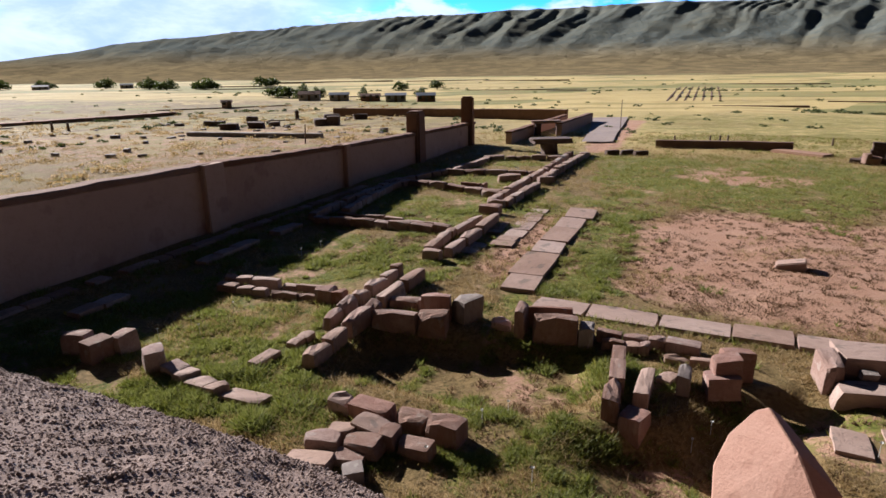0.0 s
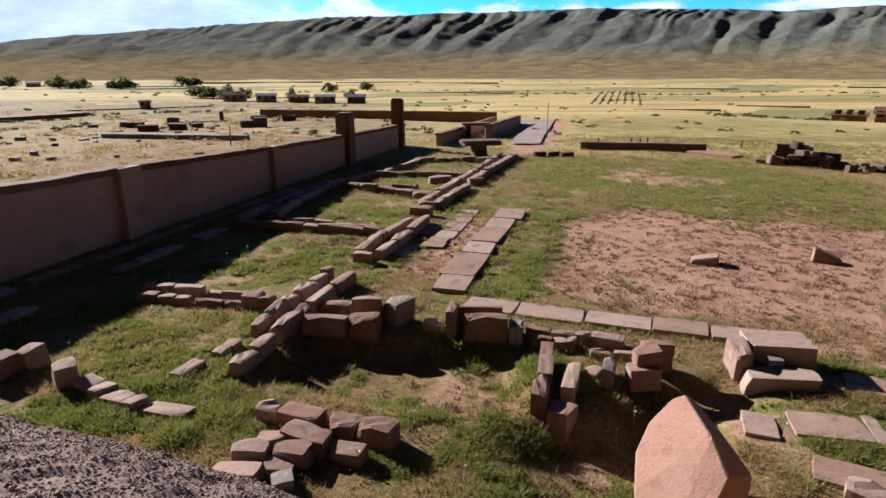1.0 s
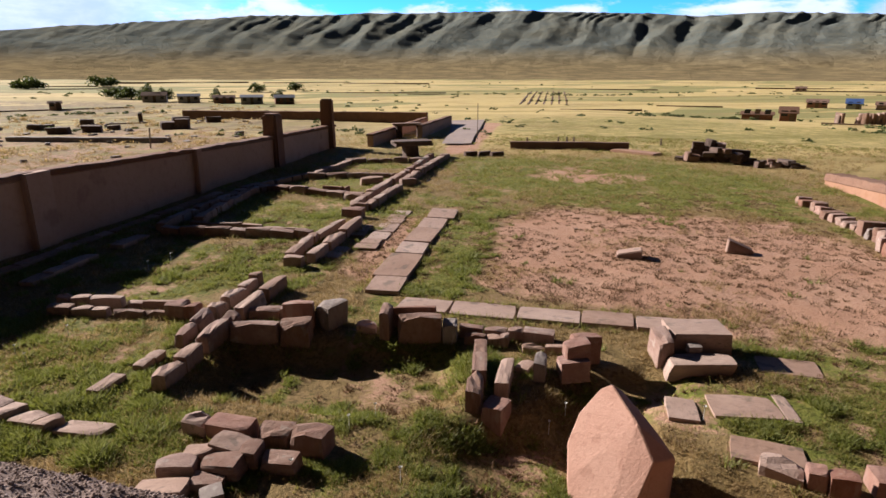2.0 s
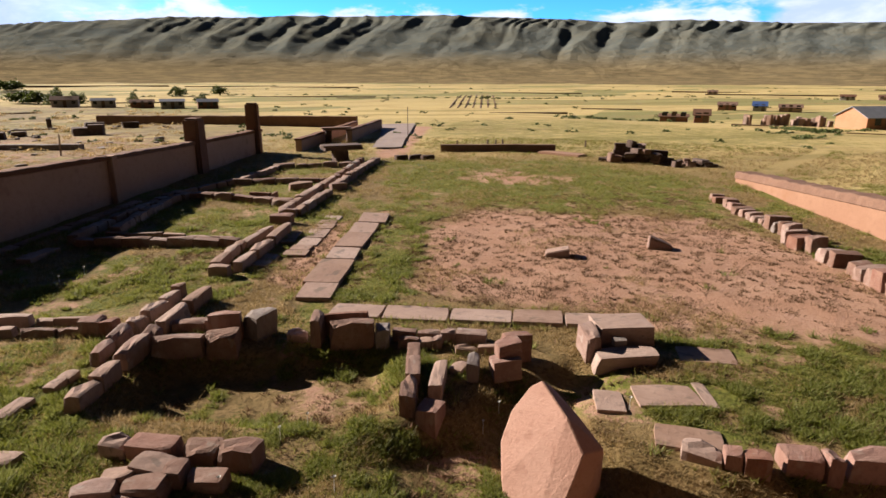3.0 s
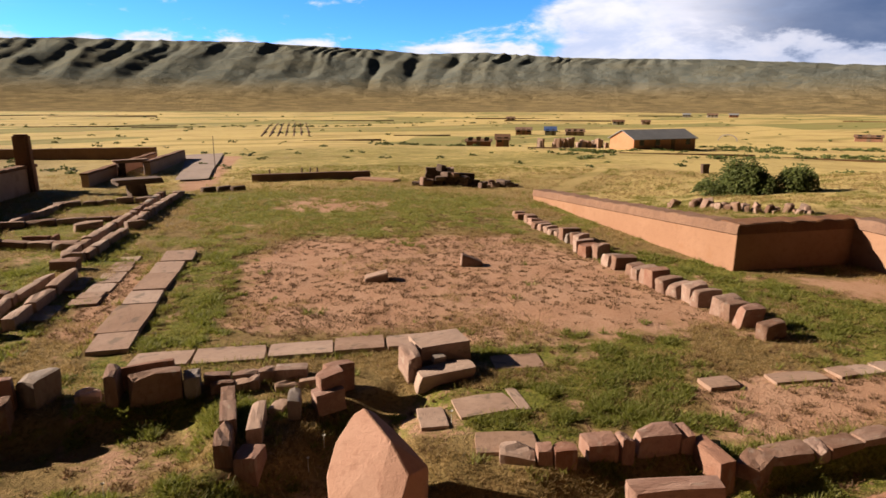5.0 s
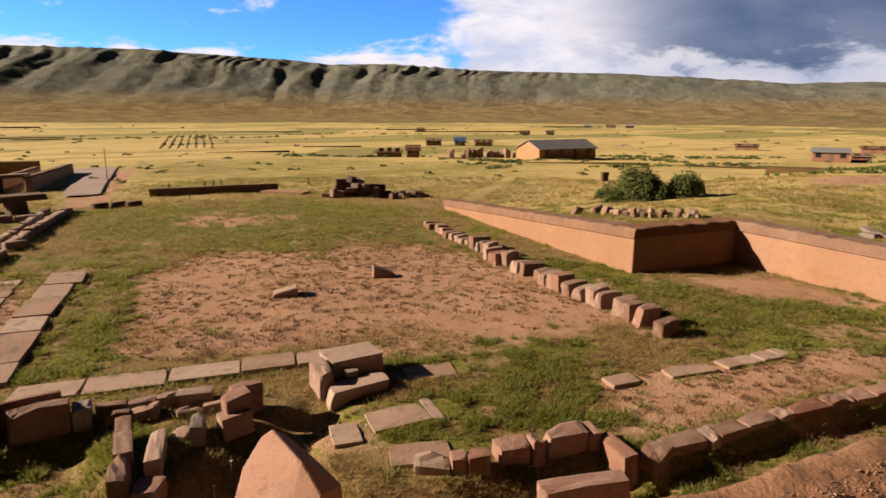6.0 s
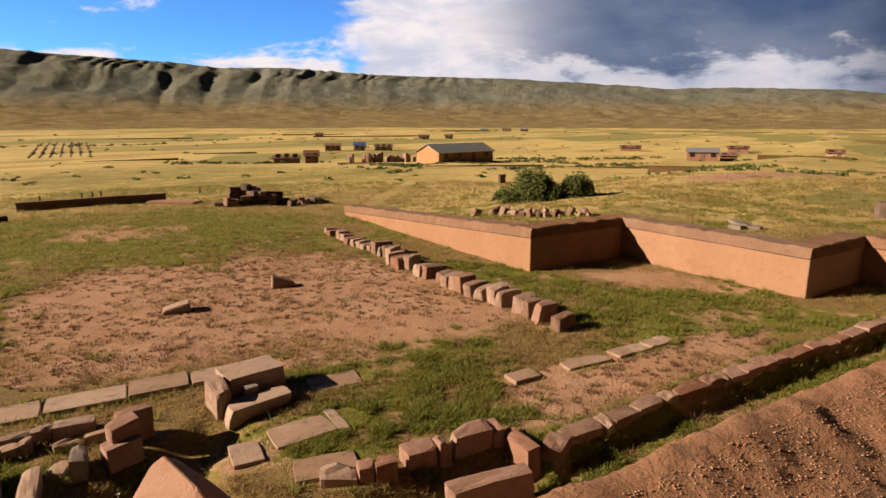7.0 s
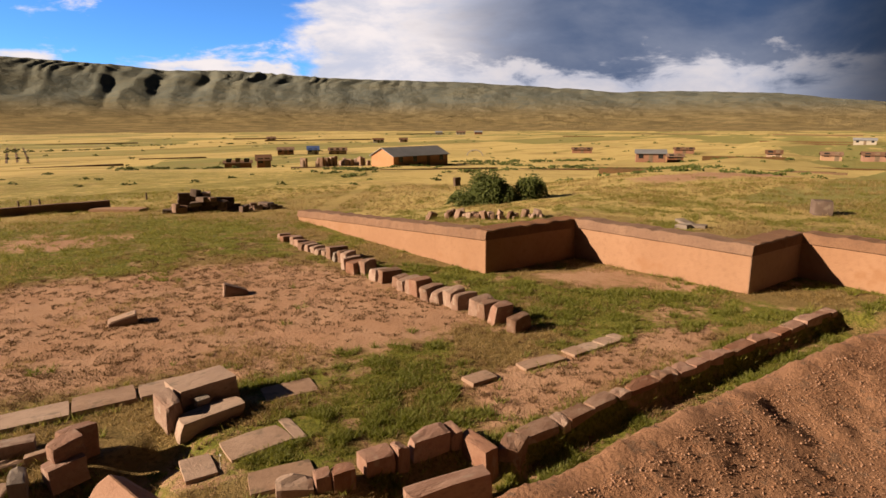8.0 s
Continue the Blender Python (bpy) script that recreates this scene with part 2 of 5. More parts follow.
def behind_terrace(x, y):
    """Distance behind the wall's face (positive on the raised side)."""
    x, y = np.asarray(x, float), np.asarray(y, float)
    best, side = np.full(x.shape, 1e9), np.full(x.shape, -1.0)
    inside = np.zeros(x.shape, bool)
    ring = TERRACE + [(27.0, -60.0), (400.0, -60.0), (400.0, 60.0), (60.0, 45.0)]
    for (x0, y0), (x1, y1) in zip(ring, ring[1:] + ring[:1]):
        cross = ((y0 > y) != (y1 > y)) & (x < (x1 - x0) * (y - y0) / (y1 - y0 + 1e-12) + x0)
        inside ^= cross
        dx, dy = x1 - x0, y1 - y0
        k = np.clip(((x - x0) * dx + (y - y0) * dy) / (dx * dx + dy * dy), 0, 1)
        best = np.minimum(best, np.hypot(x - x0 - k * dx, y - y0 - k * dy))
    return np.where(inside, best, -best)


SUNKEN = [(-2.3, 11.4), (-1.75, 13.2), (0.3, 12.75), (1.9, 12.45), (3.1, 12.0), (2.55, 9.9), (1.3, 9.7), (-0.4, 10.3)]
KERB = [(9.95, 3.98), (10.6, 4.05), (11.75, 3.55), (13.7, 2.8), (15.43, 2.05), (17.67, 1.08), (20.37, -0.15), (23.3, -1.35)]
TRENCH = [(x - 0.12, y - 0.22) for x, y in KERB] + [(23.0, -5.0), (8.0, -2.0), (8.6, 3.2), (9.6, 3.6)]
DIP = [(4.9, 9.9), (5.7, 9.95), (6.9, 10.2), (7.2, 9.6), (7.0, 8.95), (6.2, 8.9), (5.6, 8.7)]
HOLLOW = [(3.7, 8.9), (4.7, 9.4), (5.6, 9.5), (5.9, 9.0), (5.6, 8.0), (5.8, 6.9), (6.9, 5.9), (8.0, 5.4), (9.0, 5.2), (9.8, 4.8), (9.9, 4.0), (9.0, 2.0), (0.5, 3.0), (0.5, 8.6), (2.9, 8.9)]


def ground_height(x, y):
    r = np.hypot(x, y)
    z = -3.4 * smooth(46, 170, r) - 0.5 * smooth(170, 800, r)
    z = z + 0.05 * wave(x, y, 3.1, 1) + 0.025 * wave(x, y, 0.9, 2) + 0.012 * wave(x, y, 0.35, 8) + smooth(40, 120, r) * (0.5 * wave(x, y, 45, 3) + 0.15 * wave(x, y, 11, 4))
    # the floor of the middle room lies deeper
    z = z - 0.42 * polygon_mask(x, y, SUNKEN, 0.4) - 0.3 * polygon_mask(x, y, DIP, 0.42) - 0.46 * polygon_mask(x, y, HOLLOW, 0.42) * smooth(1.4, 3.3, x) - 0.42 * polygon_mask(x, y, TRENCH, 0.14)
    d = behind_terrace(x, y)
    lift = smooth(0.25, 0.75, d) * (1.62 - 1.6 * smooth(9, 27, y)) * (1 - smooth(20, 75, d))
    return z + lift


BARE = [  # beds of bare earth
    ([(4.9, 16.0), (6.3, 19.0), (7.9, 23.3), (11.0, 25.0), (15.0, 22.6), (19.4, 20.3), (18.8, 11.5), (16.4, 7.6), (13.1, 9.2), (10.2, 11.6), (7.2, 13.4)], 2.0, 1.0),
    ([(-2.4, 11.2), (-0.8, 12.4), (3.0, 11.6), (2.6, 9.2), (1.0, 8.6), (-1.2, 10.2)], 1.2, 0.28),
    ([(12.0, 6.2), (14.4, 5.6), (18.0, 3.4), (20.5, 1.4), (17.0, 1.6), (12.5, 3.4), (10.6, 4.8)], 0.7, 0.85),
    ([(0.6, 17.5), (3.6, 24.5), (5.4, 24.8), (2.6, 16.2)], 0.6, 0.75),
    ([(12.5, 34.5), (17.0, 36.5), (20.0, 31.0), (15.0, 30.0)], 2.0, 0.7),
    ([(22.5, 9.0), (26.0, 7.0), (24.0, 2.0), (21.8, 6.5)], 0.8, 0.7),
    ([(10.2, 44.0), (12.6, 44.0), (26.0, 78.0), (20.0, 80.0)], 1.0, 1.0),
    ([(-40.0, 46.0), (-16.0, 30.0), (-6.0, 40.0), (0.0, 62.0), (-14.0, 84.0), (-50.0, 70.0)], 8.0, 0.45),
    ([(46.0, 9.0), (52.0, 14.0), (78.0, 6.0), (74.0, 0.0)], 2.5, 0.8),
]
GREEN = [  # beds of fresh grass
    ([(-6.6, 12.6), (-6.0, 15.6), (-2.9, 14.6), (-2.6, 10.6), (-3.4, 9.4), (-5.2, 10.2)], 0.6, 1.0),
    ([(-5.8, 17.0), (-4.9, 22.6), (-0.6, 20.8), (-1.6, 17.6), (-4.0, 16.2)], 0.6, 0.9),
    ([(-3.6, 25.0), (-1.8, 29.6), (2.2, 27.2), (0.6, 22.8)], 0.6, 0.9),
    ([(0.4, 31.6), (1.6, 34.6), (4.2, 34.0), (3.4, 30.6)], 0.6, 0.6),
    ([(2.6, 15.6), (6.8, 25.6), (8.2, 24.4), (5.4, 17.4), (4.0, 15.0)], 0.6, 0.75),
    ([(7.0, 25.8), (11.5, 42.0), (24.0, 38.0), (27.0, 28.0), (21.5, 21.0), (14.5, 23.8), (10.0, 26.4)], 2.0, 0.85),
    ([(19.5, 16.0), (22.5, 12.0), (21.4, 7.0), (24.0, 3.0), (22.5, -1.2), (17.0, 3.6), (17.0, 8.0)], 0.7, 1.0),
    ([(-1.4, 8.4), (0.4, 10.6), (3.4, 10.0), (5.0, 8.4), (6.8, 6.4), (3.0, 4.6), (0.0, 6.4)], 1.5, 0.45),
    ([(8.6, 9.4), (10.4, 10.6), (14.6, 8.0), (13.4, 6.4), (9.6, 6.4), (8.0, 7.6)], 0.7, 0.9),
    ([(5.6, 9.6), (7.6, 9.6), (9.6, 8.4), (9.4, 6.2), (7.6, 6.4), (6.0, 7.6)], 0.4, 0.85),
    ([(9.6, 4.6), (12.4, 3.4), (21.0, 0.4), (21.5, -2.5), (12.0, 1.0), (9.4, 3.0)], 0.5, 0.8),
    ([(-1.9, 12.4), (0.8, 12.7), (2.6, 12.0), (2.4, 10.2), (-0.2, 9.8), (-1.7, 10.9)], 1.0, 0.75),
    ([(30.0, 26.0), (24.0, 10.0), (29.0, 8.0), (27.0, 1.0), (32.0, -8.0), (48.0, -6.0), (46.0, 14.0)], 2.0, 0.25),
    ([(15.0, 49.0), (26.0, 90.0), (60.0, 92.0), (70.0, 60.0), (60.0, 38.0), (34.0, 40.0)], 9.0, 0.62),
    ([(-90.0, 120.0), (-20.0, 140.0), (0.0, 110.0), (-20.0, 98.0), (-60.0, 84.0)], 12.0, 0.6),
    ([(40.0, 20.0), (60.0, 40.0), (110.0, 30.0), (90.0, 2.0), (50.0, -6.0)], 10.0, 0.2),
]


def zones(x, y):
    bare, green = np.zeros(x.shape), np.zeros(x.shape)
    for ring, soft, amount in BARE:
        bare = np.maximum(bare, amount * polygon_mask(x, y, ring, soft))
    bare = np.maximum(bare, 0.24 * (1 - smooth(26, 40, np.hypot(x, y))))
    for ring, soft, amount in GREEN:
        green = np.maximum(green, amount * polygon_mask(x, y, ring, soft))
    # turf is worn through in patches near the ruins
    patch = smooth(-0.45, 0.55, wave(x, y, 0.9, 31) + 0.7 * wave(x, y, 0.42, 32))
    near = 1 - smooth(34, 52, np.hypot(x, y))
    green = np.clip(green * (1 + near * (0.6 + 0.75 * patch - 1)), 0, 1)
    turf = smooth(-0.2, 0.6, wave(x, y, 2.1, 33) + 0.8 * wave(x, y, 0.8, 34))
    green = np.maximum(green, near * 0.78 * turf * (1 - smooth(0.3, 0.7, bare)))
    bare = np.clip(bare + near * 0.22 * (1 - patch) * smooth(0.1, 0.5, green), 0, 1)
    return bare, green


def sheet(name, verts, rows_n, cols_n, closed, material):
    """A mesh from a grid of points, rows_n by cols_n."""
    i, j = np.meshgrid(np.arange(rows_n - 1), np.arange(cols_n if closed else cols_n - 1), indexing="ij")
    k = (j + 1) % cols_n
    faces = np.stack([i * cols_n + j, i * cols_n + k, (i + 1) * cols_n + k, (i + 1) * cols_n + j], -1).reshape(-1, 4)
    me = bpy.data.meshes.new(name)
    me.vertices.add(len(verts))
    me.vertices.foreach_set("co", np.ascontiguousarray(verts, np.float32).ravel())
    me.loops.add(faces.size)
    me.loops.foreach_set("vertex_index", faces.ravel().astype(np.int32))
    me.polygons.add(len(faces))
    me.polygons.foreach_set("loop_start", (np.arange(len(faces)) * 4).astype(np.int32))
    me.update(calc_edges=True)
    me.validate()
    me.polygons.foreach_set("use_smooth", np.ones(len(faces), bool))
    me.materials.append(material)
    return new(name, me)


def ground_material():
    m = bpy.data.materials.new("grass_and_earth")
    m.use_nodes = True
    m.node_tree.nodes.clear()
    n = Nodes(m.node_tree)
    at = n.add("ShaderNodeNewGeometry").outputs["Position"]
    bare = n.add("ShaderNodeAttribute", attribute_name="bare").outputs["Fac"]
    green = n.add("ShaderNodeAttribute", attribute_name="green").outputs["Fac"]
    far = n.add("ShaderNodeAttribute", attribute_name="far").outputs["Fac"]
    n1, n2, n3, n4 = n.noise(at, 0.5, 5.0, 0.6), n.noise(at, 2.3, 5.0, 0.65), n.noise(at, 11.0, 4.0, 0.7), n.noise(at, 0.045, 5.0, 0.6)
    earth = n.mix(n.ramp(n1, 0.35, 0.65), rgb(0.56, 0.335, 0.215), rgb(0.63, 0.40, 0.27))
    earth = n.mix(n.math("MULTIPLY", n.ramp(n3, 0.48, 0.66), 0.6), earth, rgb(0.43, 0.24, 0.15))
    straw = n.mix(n.ramp(n2, 0.35, 0.65), rgb(0.39, 0.275, 0.12), rgb(0.27, 0.20, 0.08))
    straw = n.mix(n.math("MULTIPLY", n.ramp(n3, 0.44, 0.64), 0.8), straw, rgb(0.155, 0.115, 0.045))
    fresh = n.mix(n.ramp(n2, 0.35, 0.65), rgb(0.20, 0.225, 0.038), rgb(0.29, 0.275, 0.06))
    fresh = n.mix(n.math("MULTIPLY", n.ramp(n3, 0.44, 0.64), 0.8), fresh, rgb(0.09, 0.105, 0.02))
    # parcels of stubble, fallow and pasture on the plain
    turned = n.add("ShaderNodeMapping", {"Vector": at, "Rotation": (0, 0, 0.38), "Scale": (0.012, 0.026, 0.0)}).outputs[0]
    cell = n.add("ShaderNodeTexVoronoi", {"Vector": turned, "Scale": 1.0, "Randomness": 0.8}, distance="CHEBYCHEV")
    pick = n.add("ShaderNodeSeparateColor", {0: cell.outputs["Color"]})
    field = n.mix(pick.outputs[0], rgb(0.76, 0.60, 0.25), rgb(0.59, 0.485, 0.20))
    field = n.mix(n.ramp(pick.outputs[1], 0.45, 0.65), field, rgb(0.34, 0.33, 0.12))
    field = n.mix(n.math("MULTIPLY", n.ramp(n4, 0.5, 0.68), 0.6), field, rgb(0.42, 0.30, 0.13))
    field = n.mix(n.math("MULTIPLY", n.ramp(n1, 0.52, 0.72), 0.35), field, rgb(0.36, 0.27, 0.10))
    long = n.add("ShaderNodeMapping", {"Vector": at, "Rotation": (0, 0, 0.5), "Scale": (0.008, 0.075, 0.0)}).outputs[0]
    band = n.noise(long, 1.0, 4.0, 0.6)
    field = n.mix(n.math("MULTIPLY", n.ramp(band, 0.54, 0.62), 0.55), field, rgb(0.31, 0.275, 0.09))
    field = n.mix(n.math("MULTIPLY", n.ramp(band, 0.42, 0.36), 0.7), field, rgb(0.74, 0.58, 0.24))
    scrub = n.add("ShaderNodeAttribute", attribute_name="scrub").outputs["Fac"]
    heath = n.mix(n.ramp(n1, 0.4, 0.62), rgb(0.36, 0.27, 0.15), rgb(0.24, 0.185, 0.10))
    heath = n.mix(n.math("MULTIPLY", n.ramp(n4, 0.48, 0.6), 0.7), heath, rgb(0.42, 0.36, 0.14))
    field = n.mix(n.math("MULTIPLY", scrub, n.ramp(n.math("ADD", n4, n.math("MULTIPLY", n1, 0.4)), 0.5, 0.72)), field, heath)
    cover = n.mix(far, straw, field)
    patch = n.math("SUBTRACT", n.math("ADD", n.math("MULTIPLY", n1, 0.5), n.math("MULTIPLY", n2, 0.5)), 0.5)
    patch = n.math("ADD", patch, n.math("MULTIPLY", n.math("SUBTRACT", n3, 0.5), 0.4))
    mask_g = n.math("MULTIPLY", n.ramp(n.math("ADD", green, n.math("MULTIPLY", patch, 3.0)), 0.30, 0.72), n.math("SUBTRACT", 1.0, n.math("MULTIPLY", far, 0.4)))
    cover = n.mix(mask_g, cover, fresh)
    mask_b = n.ramp(n.math("ADD", bare, n.math("MULTIPLY", patch, 2.0)), 0.36, 0.70)
    color = n.mix(mask_b, cover, earth)
    height = n.math("ADD", n3, n.math("MULTIPLY", n.noise(at, 30.0, 4.0, 0.7), 0.6))
    b = n.add("ShaderNodeBump", {"Strength": 1.0, "Distance": 0.09, "Height": height})
    s = n.add("ShaderNodeBsdfPrincipled", {"Base Color": color, "Roughness": 0.97, "Specular IOR Level": 0.1, "Normal": b.outputs[0]})
    n.tree.links.new(s.outputs[0], n.add("ShaderNodeOutputMaterial").inputs[0])
    return m


def make_ground():
    az = np.radians(np.concatenate([np.arange(-44, 106, 0.24), np.arange(106, 316, 3.0)]))
    r = 3.2 * 1.0145 ** np.arange(0, 470)
    r = np.concatenate([[0.01], r])
    rr, aa = np.meshgrid(r, az, indexing="ij")
    x, y = rr * np.sin(aa), rr * np.cos(aa)
    z = ground_height(x, y)
    ob = sheet("ground", np.stack([x, y, z], -1).reshape(-1, 3), len(r), len(az), True, ground_material())
    bare, green = zones(x, y)
    far = np.maximum(smooth(34, 60, np.hypot(x, y)), 0.95 * smooth(0.5, 5.0, behind_terrace(x, y)))
    scrub = polygon_mask(x, y, [(-300.0, 120.0), (-180.0, 250.0), (-40.0, 215.0), (0.0, 150.0), (8.0, 85.0), (2.0, 60.0), (-8.0, 30.0), (-30.0, 10.0), (-200.0, 20.0)], 14.0)
    for name, values in (("bare", bare), ("green", green), ("far", far), ("scrub", scrub)):
        ob.data.attributes.new(name, "FLOAT", "POINT").data.foreach_set("value", values.ravel().astype(np.float32))
    return tagged(ob, "bare reddish earth and patchy green and straw grass running out to a wide plain", "ground", kind="structure")


make_ground()


# ---- the embankment on which the camera stands ----
CREST = [(-30.0, 17.0, 1.4), (-13.0, 12.8, 1.1), (-8.1, 9.75, 0.9), (-5.6, 8.9, 0.75), (-3.5, 8.2, 0.6), (-2.1, 7.55, 0.5), (-0.72, 6.7, 0.5), (0.8, 5.2, 0.9), (2.2, 3.4, 1.9), (3.6, 2.2, 2.7), (5.1, 1.8, 2.7), (6.4, 1.15, 2.8), (8.9, 0.2, 2.65), (12.2, -1.55, 2.8), (18.0, -4.6, 2.8), (32.0, -12.0, 2.8)]


def mound_height(x, y):
    """The top of the bank: it falls gently to its crest, then steeply to the ground."""
    x, y = np.asarray(x, float), np.asarray(y, float)
    best, edge_z, sign = np.full(x.shape, 1e9), np.zeros(x.shape), np.ones(x.shape)
    for (x0, y0, z0), (x1, y1, z1) in zip(CREST, CREST[1:]):
        dx, dy = x1 - x0, y1 - y0
        k = np.clip(((x - x0) * dx + (y - y0) * dy) / (dx * dx + dy * dy), 0, 1)
        d = np.hypot(x - x0 - k * dx, y - y0 - k * dy)
        near = d < best
        best = np.where(near, d, best)
        edge_z = np.where(near, z0 + k * (z1 - z0), edge_z)
        sign = np.where(near, np.sign((x - x0) * dy - (y - y0) * dx), sign)
    s = best * sign  # positive: on the bank
    on = edge_z + np.minimum(np.maximum(s, 0) * 0.55, np.maximum(4.4 - edge_z, 0))
    # on one side the bank is a berm that falls again behind its crest
    p = np.maximum(s, 0)
    berm = edge_z - 0.30 * np.clip(p - 0.2, 0, 3.0) + 0.6 * np.maximum(p - 4.0, 0)
    on = on + (np.minimum(berm, 4.4) - on) * smooth(2.6, 4.2, x + 0.2 * y)
    off = edge_z - np.maximum(-s, 0) * 1.3
    grey = 1 - smooth(1.0, 3.0, x)
    rough = (0.03 + 0.025 * grey) * wave(x, y, 0.5, 5) + (0.032 + 0.02 * grey) * wave(x, y, 0.23, 6) + 0.06 * wave(x, y, 1.3, 7)
    rill = (0.10 * np.abs(wave(x + y * 0.45, y * 0.1, 0.5, 15)) + 0.05 * np.abs(wave(x + y * 0.45, y * 0.1, 0.21, 16))) * smooth(0.3, 1.0, s) * (1 - 0.8 * grey)
    return np.where(s > 0, on, off) + rough - rill


def make_mound():
    xs, ys = np.arange(-16, 24, 0.08), np.arange(-8, 15.5, 0.08)
    x, y = np.meshgrid(xs, ys, indexing="ij")
    z = np.maximum(mound_height(x, y), -0.75)
    ob = sheet("gravel_bank", np.stack([x, y, z], -1).reshape(-1, 3), len(xs), len(ys), False, GRAVEL)
    ob.data.materials.append(GREY_GRAVEL)
    bm = bmesh.new()
    bm.from_mesh(ob.data)
    for f in bm.faces:
        p = f.verts[0].co
        f.material_index = 1 if p.x + 1.4 * noise.noise(p * 0.8) + 0.9 * noise.noise(p * 5.0) < 2.0 else 0
    bmesh.ops.delete(bm, geom=[f for f in bm.faces if all(v.co.z <= -0.74 for v in f.verts)], context="FACES")
    bm.normal_update()
    if sum(f.normal.z for f in bm.faces) < 0:
        bmesh.ops.reverse_faces(bm, faces=bm.faces[:])
    bm.to_mesh(ob.data)
    bm.free()
    return tagged(ob, "bank of loose reddish gravel and earth above the ruins", "bank", kind="structure")


make_mound()


# ---- mountains ----
SKYLINE = [(-60, 0.2), (-46, 0.35), (-35.3, 1.03), (-31.6, 1.55), (-27.6, 2.19), (-23.4, 2.73), (-18.9, 3.2), (-14.1, 3.58), (-9.2, 4.0), (-4.2, 4.43), (0.9, 4.6), (5.9, 4.85), (10.9, 4.92), (15.6, 5.03), (20.2, 5.1), (25, 4.95), (30.6, 4.75), (34.8, 4.4), (40.4, 4.55), (46.5, 4.12), (54.2, 3.89), (62, 3.62), (69.8, 3.04), (74.7, 2.62), (79.4, 2.63), (86, 2.39), (90, 1.89), (94.4, 1.45), (104, 1.1), (125, 0.6), (170, 0.5)]


def mountain_material():
    m = bpy.data.materials.new("hazed_mountain_grass")
    m.use_nodes = True
    m.node_tree.nodes.clear()
    n = Nodes(m.node_tree)
    at = n.add("ShaderNodeNewGeometry").outputs["Position"]
    up = n.add("ShaderNodeAttribute", attribute_name="up").outputs["Fac"]
    n1, n2, n3 = n.noise(at, 0.006, 5.0, 0.6), n.noise(at, 0.03, 5.0, 0.65), n.noise(at, 0.14, 4.0, 0.7)
    # the blue haze of distance is mixed into these slope colours
    c = n.mix(n.ramp(n1, 0.35, 0.65), rgb(0.19, 0.215, 0.20), rgb(0.235, 0.245, 0.20))
    c = n.mix(n.math("MULTIPLY", n.ramp(n2, 0.45, 0.7), 0.7), c, rgb(0.155, 0.19, 0.195))
    c = n.mix(n.math("MULTIPLY", n.ramp(n3, 0.5, 0.7), 0.5), c, rgb(0.25, 0.20, 0.11))
    foot = n.mix(n.ramp(n2, 0.42, 0.62), rgb(0.25, 0.205, 0.115), rgb(0.38, 0.30, 0.155))
    c = n.mix(n.ramp(n.math("ADD", up, n.math("MULTIPLY", n.math("SUBTRACT", n2, 0.5), 0.3)), 0.08, 0.42), foot, c)
    b = n.add("ShaderNodeBump", {"Strength": 0.8, "Distance": 9.0, "Height": n.noise(at, 0.045, 7.0, 0.72)})
    s = n.add("ShaderNodeBsdfPrincipled", {"Base Color": c, "Roughness": 1.0, "Specular IOR Level": 0.0, "Normal": b.outputs[0]})
    n.tree.links.new(s.outputs[0], n.add("ShaderNodeOutputMaterial").inputs[0])
    return m


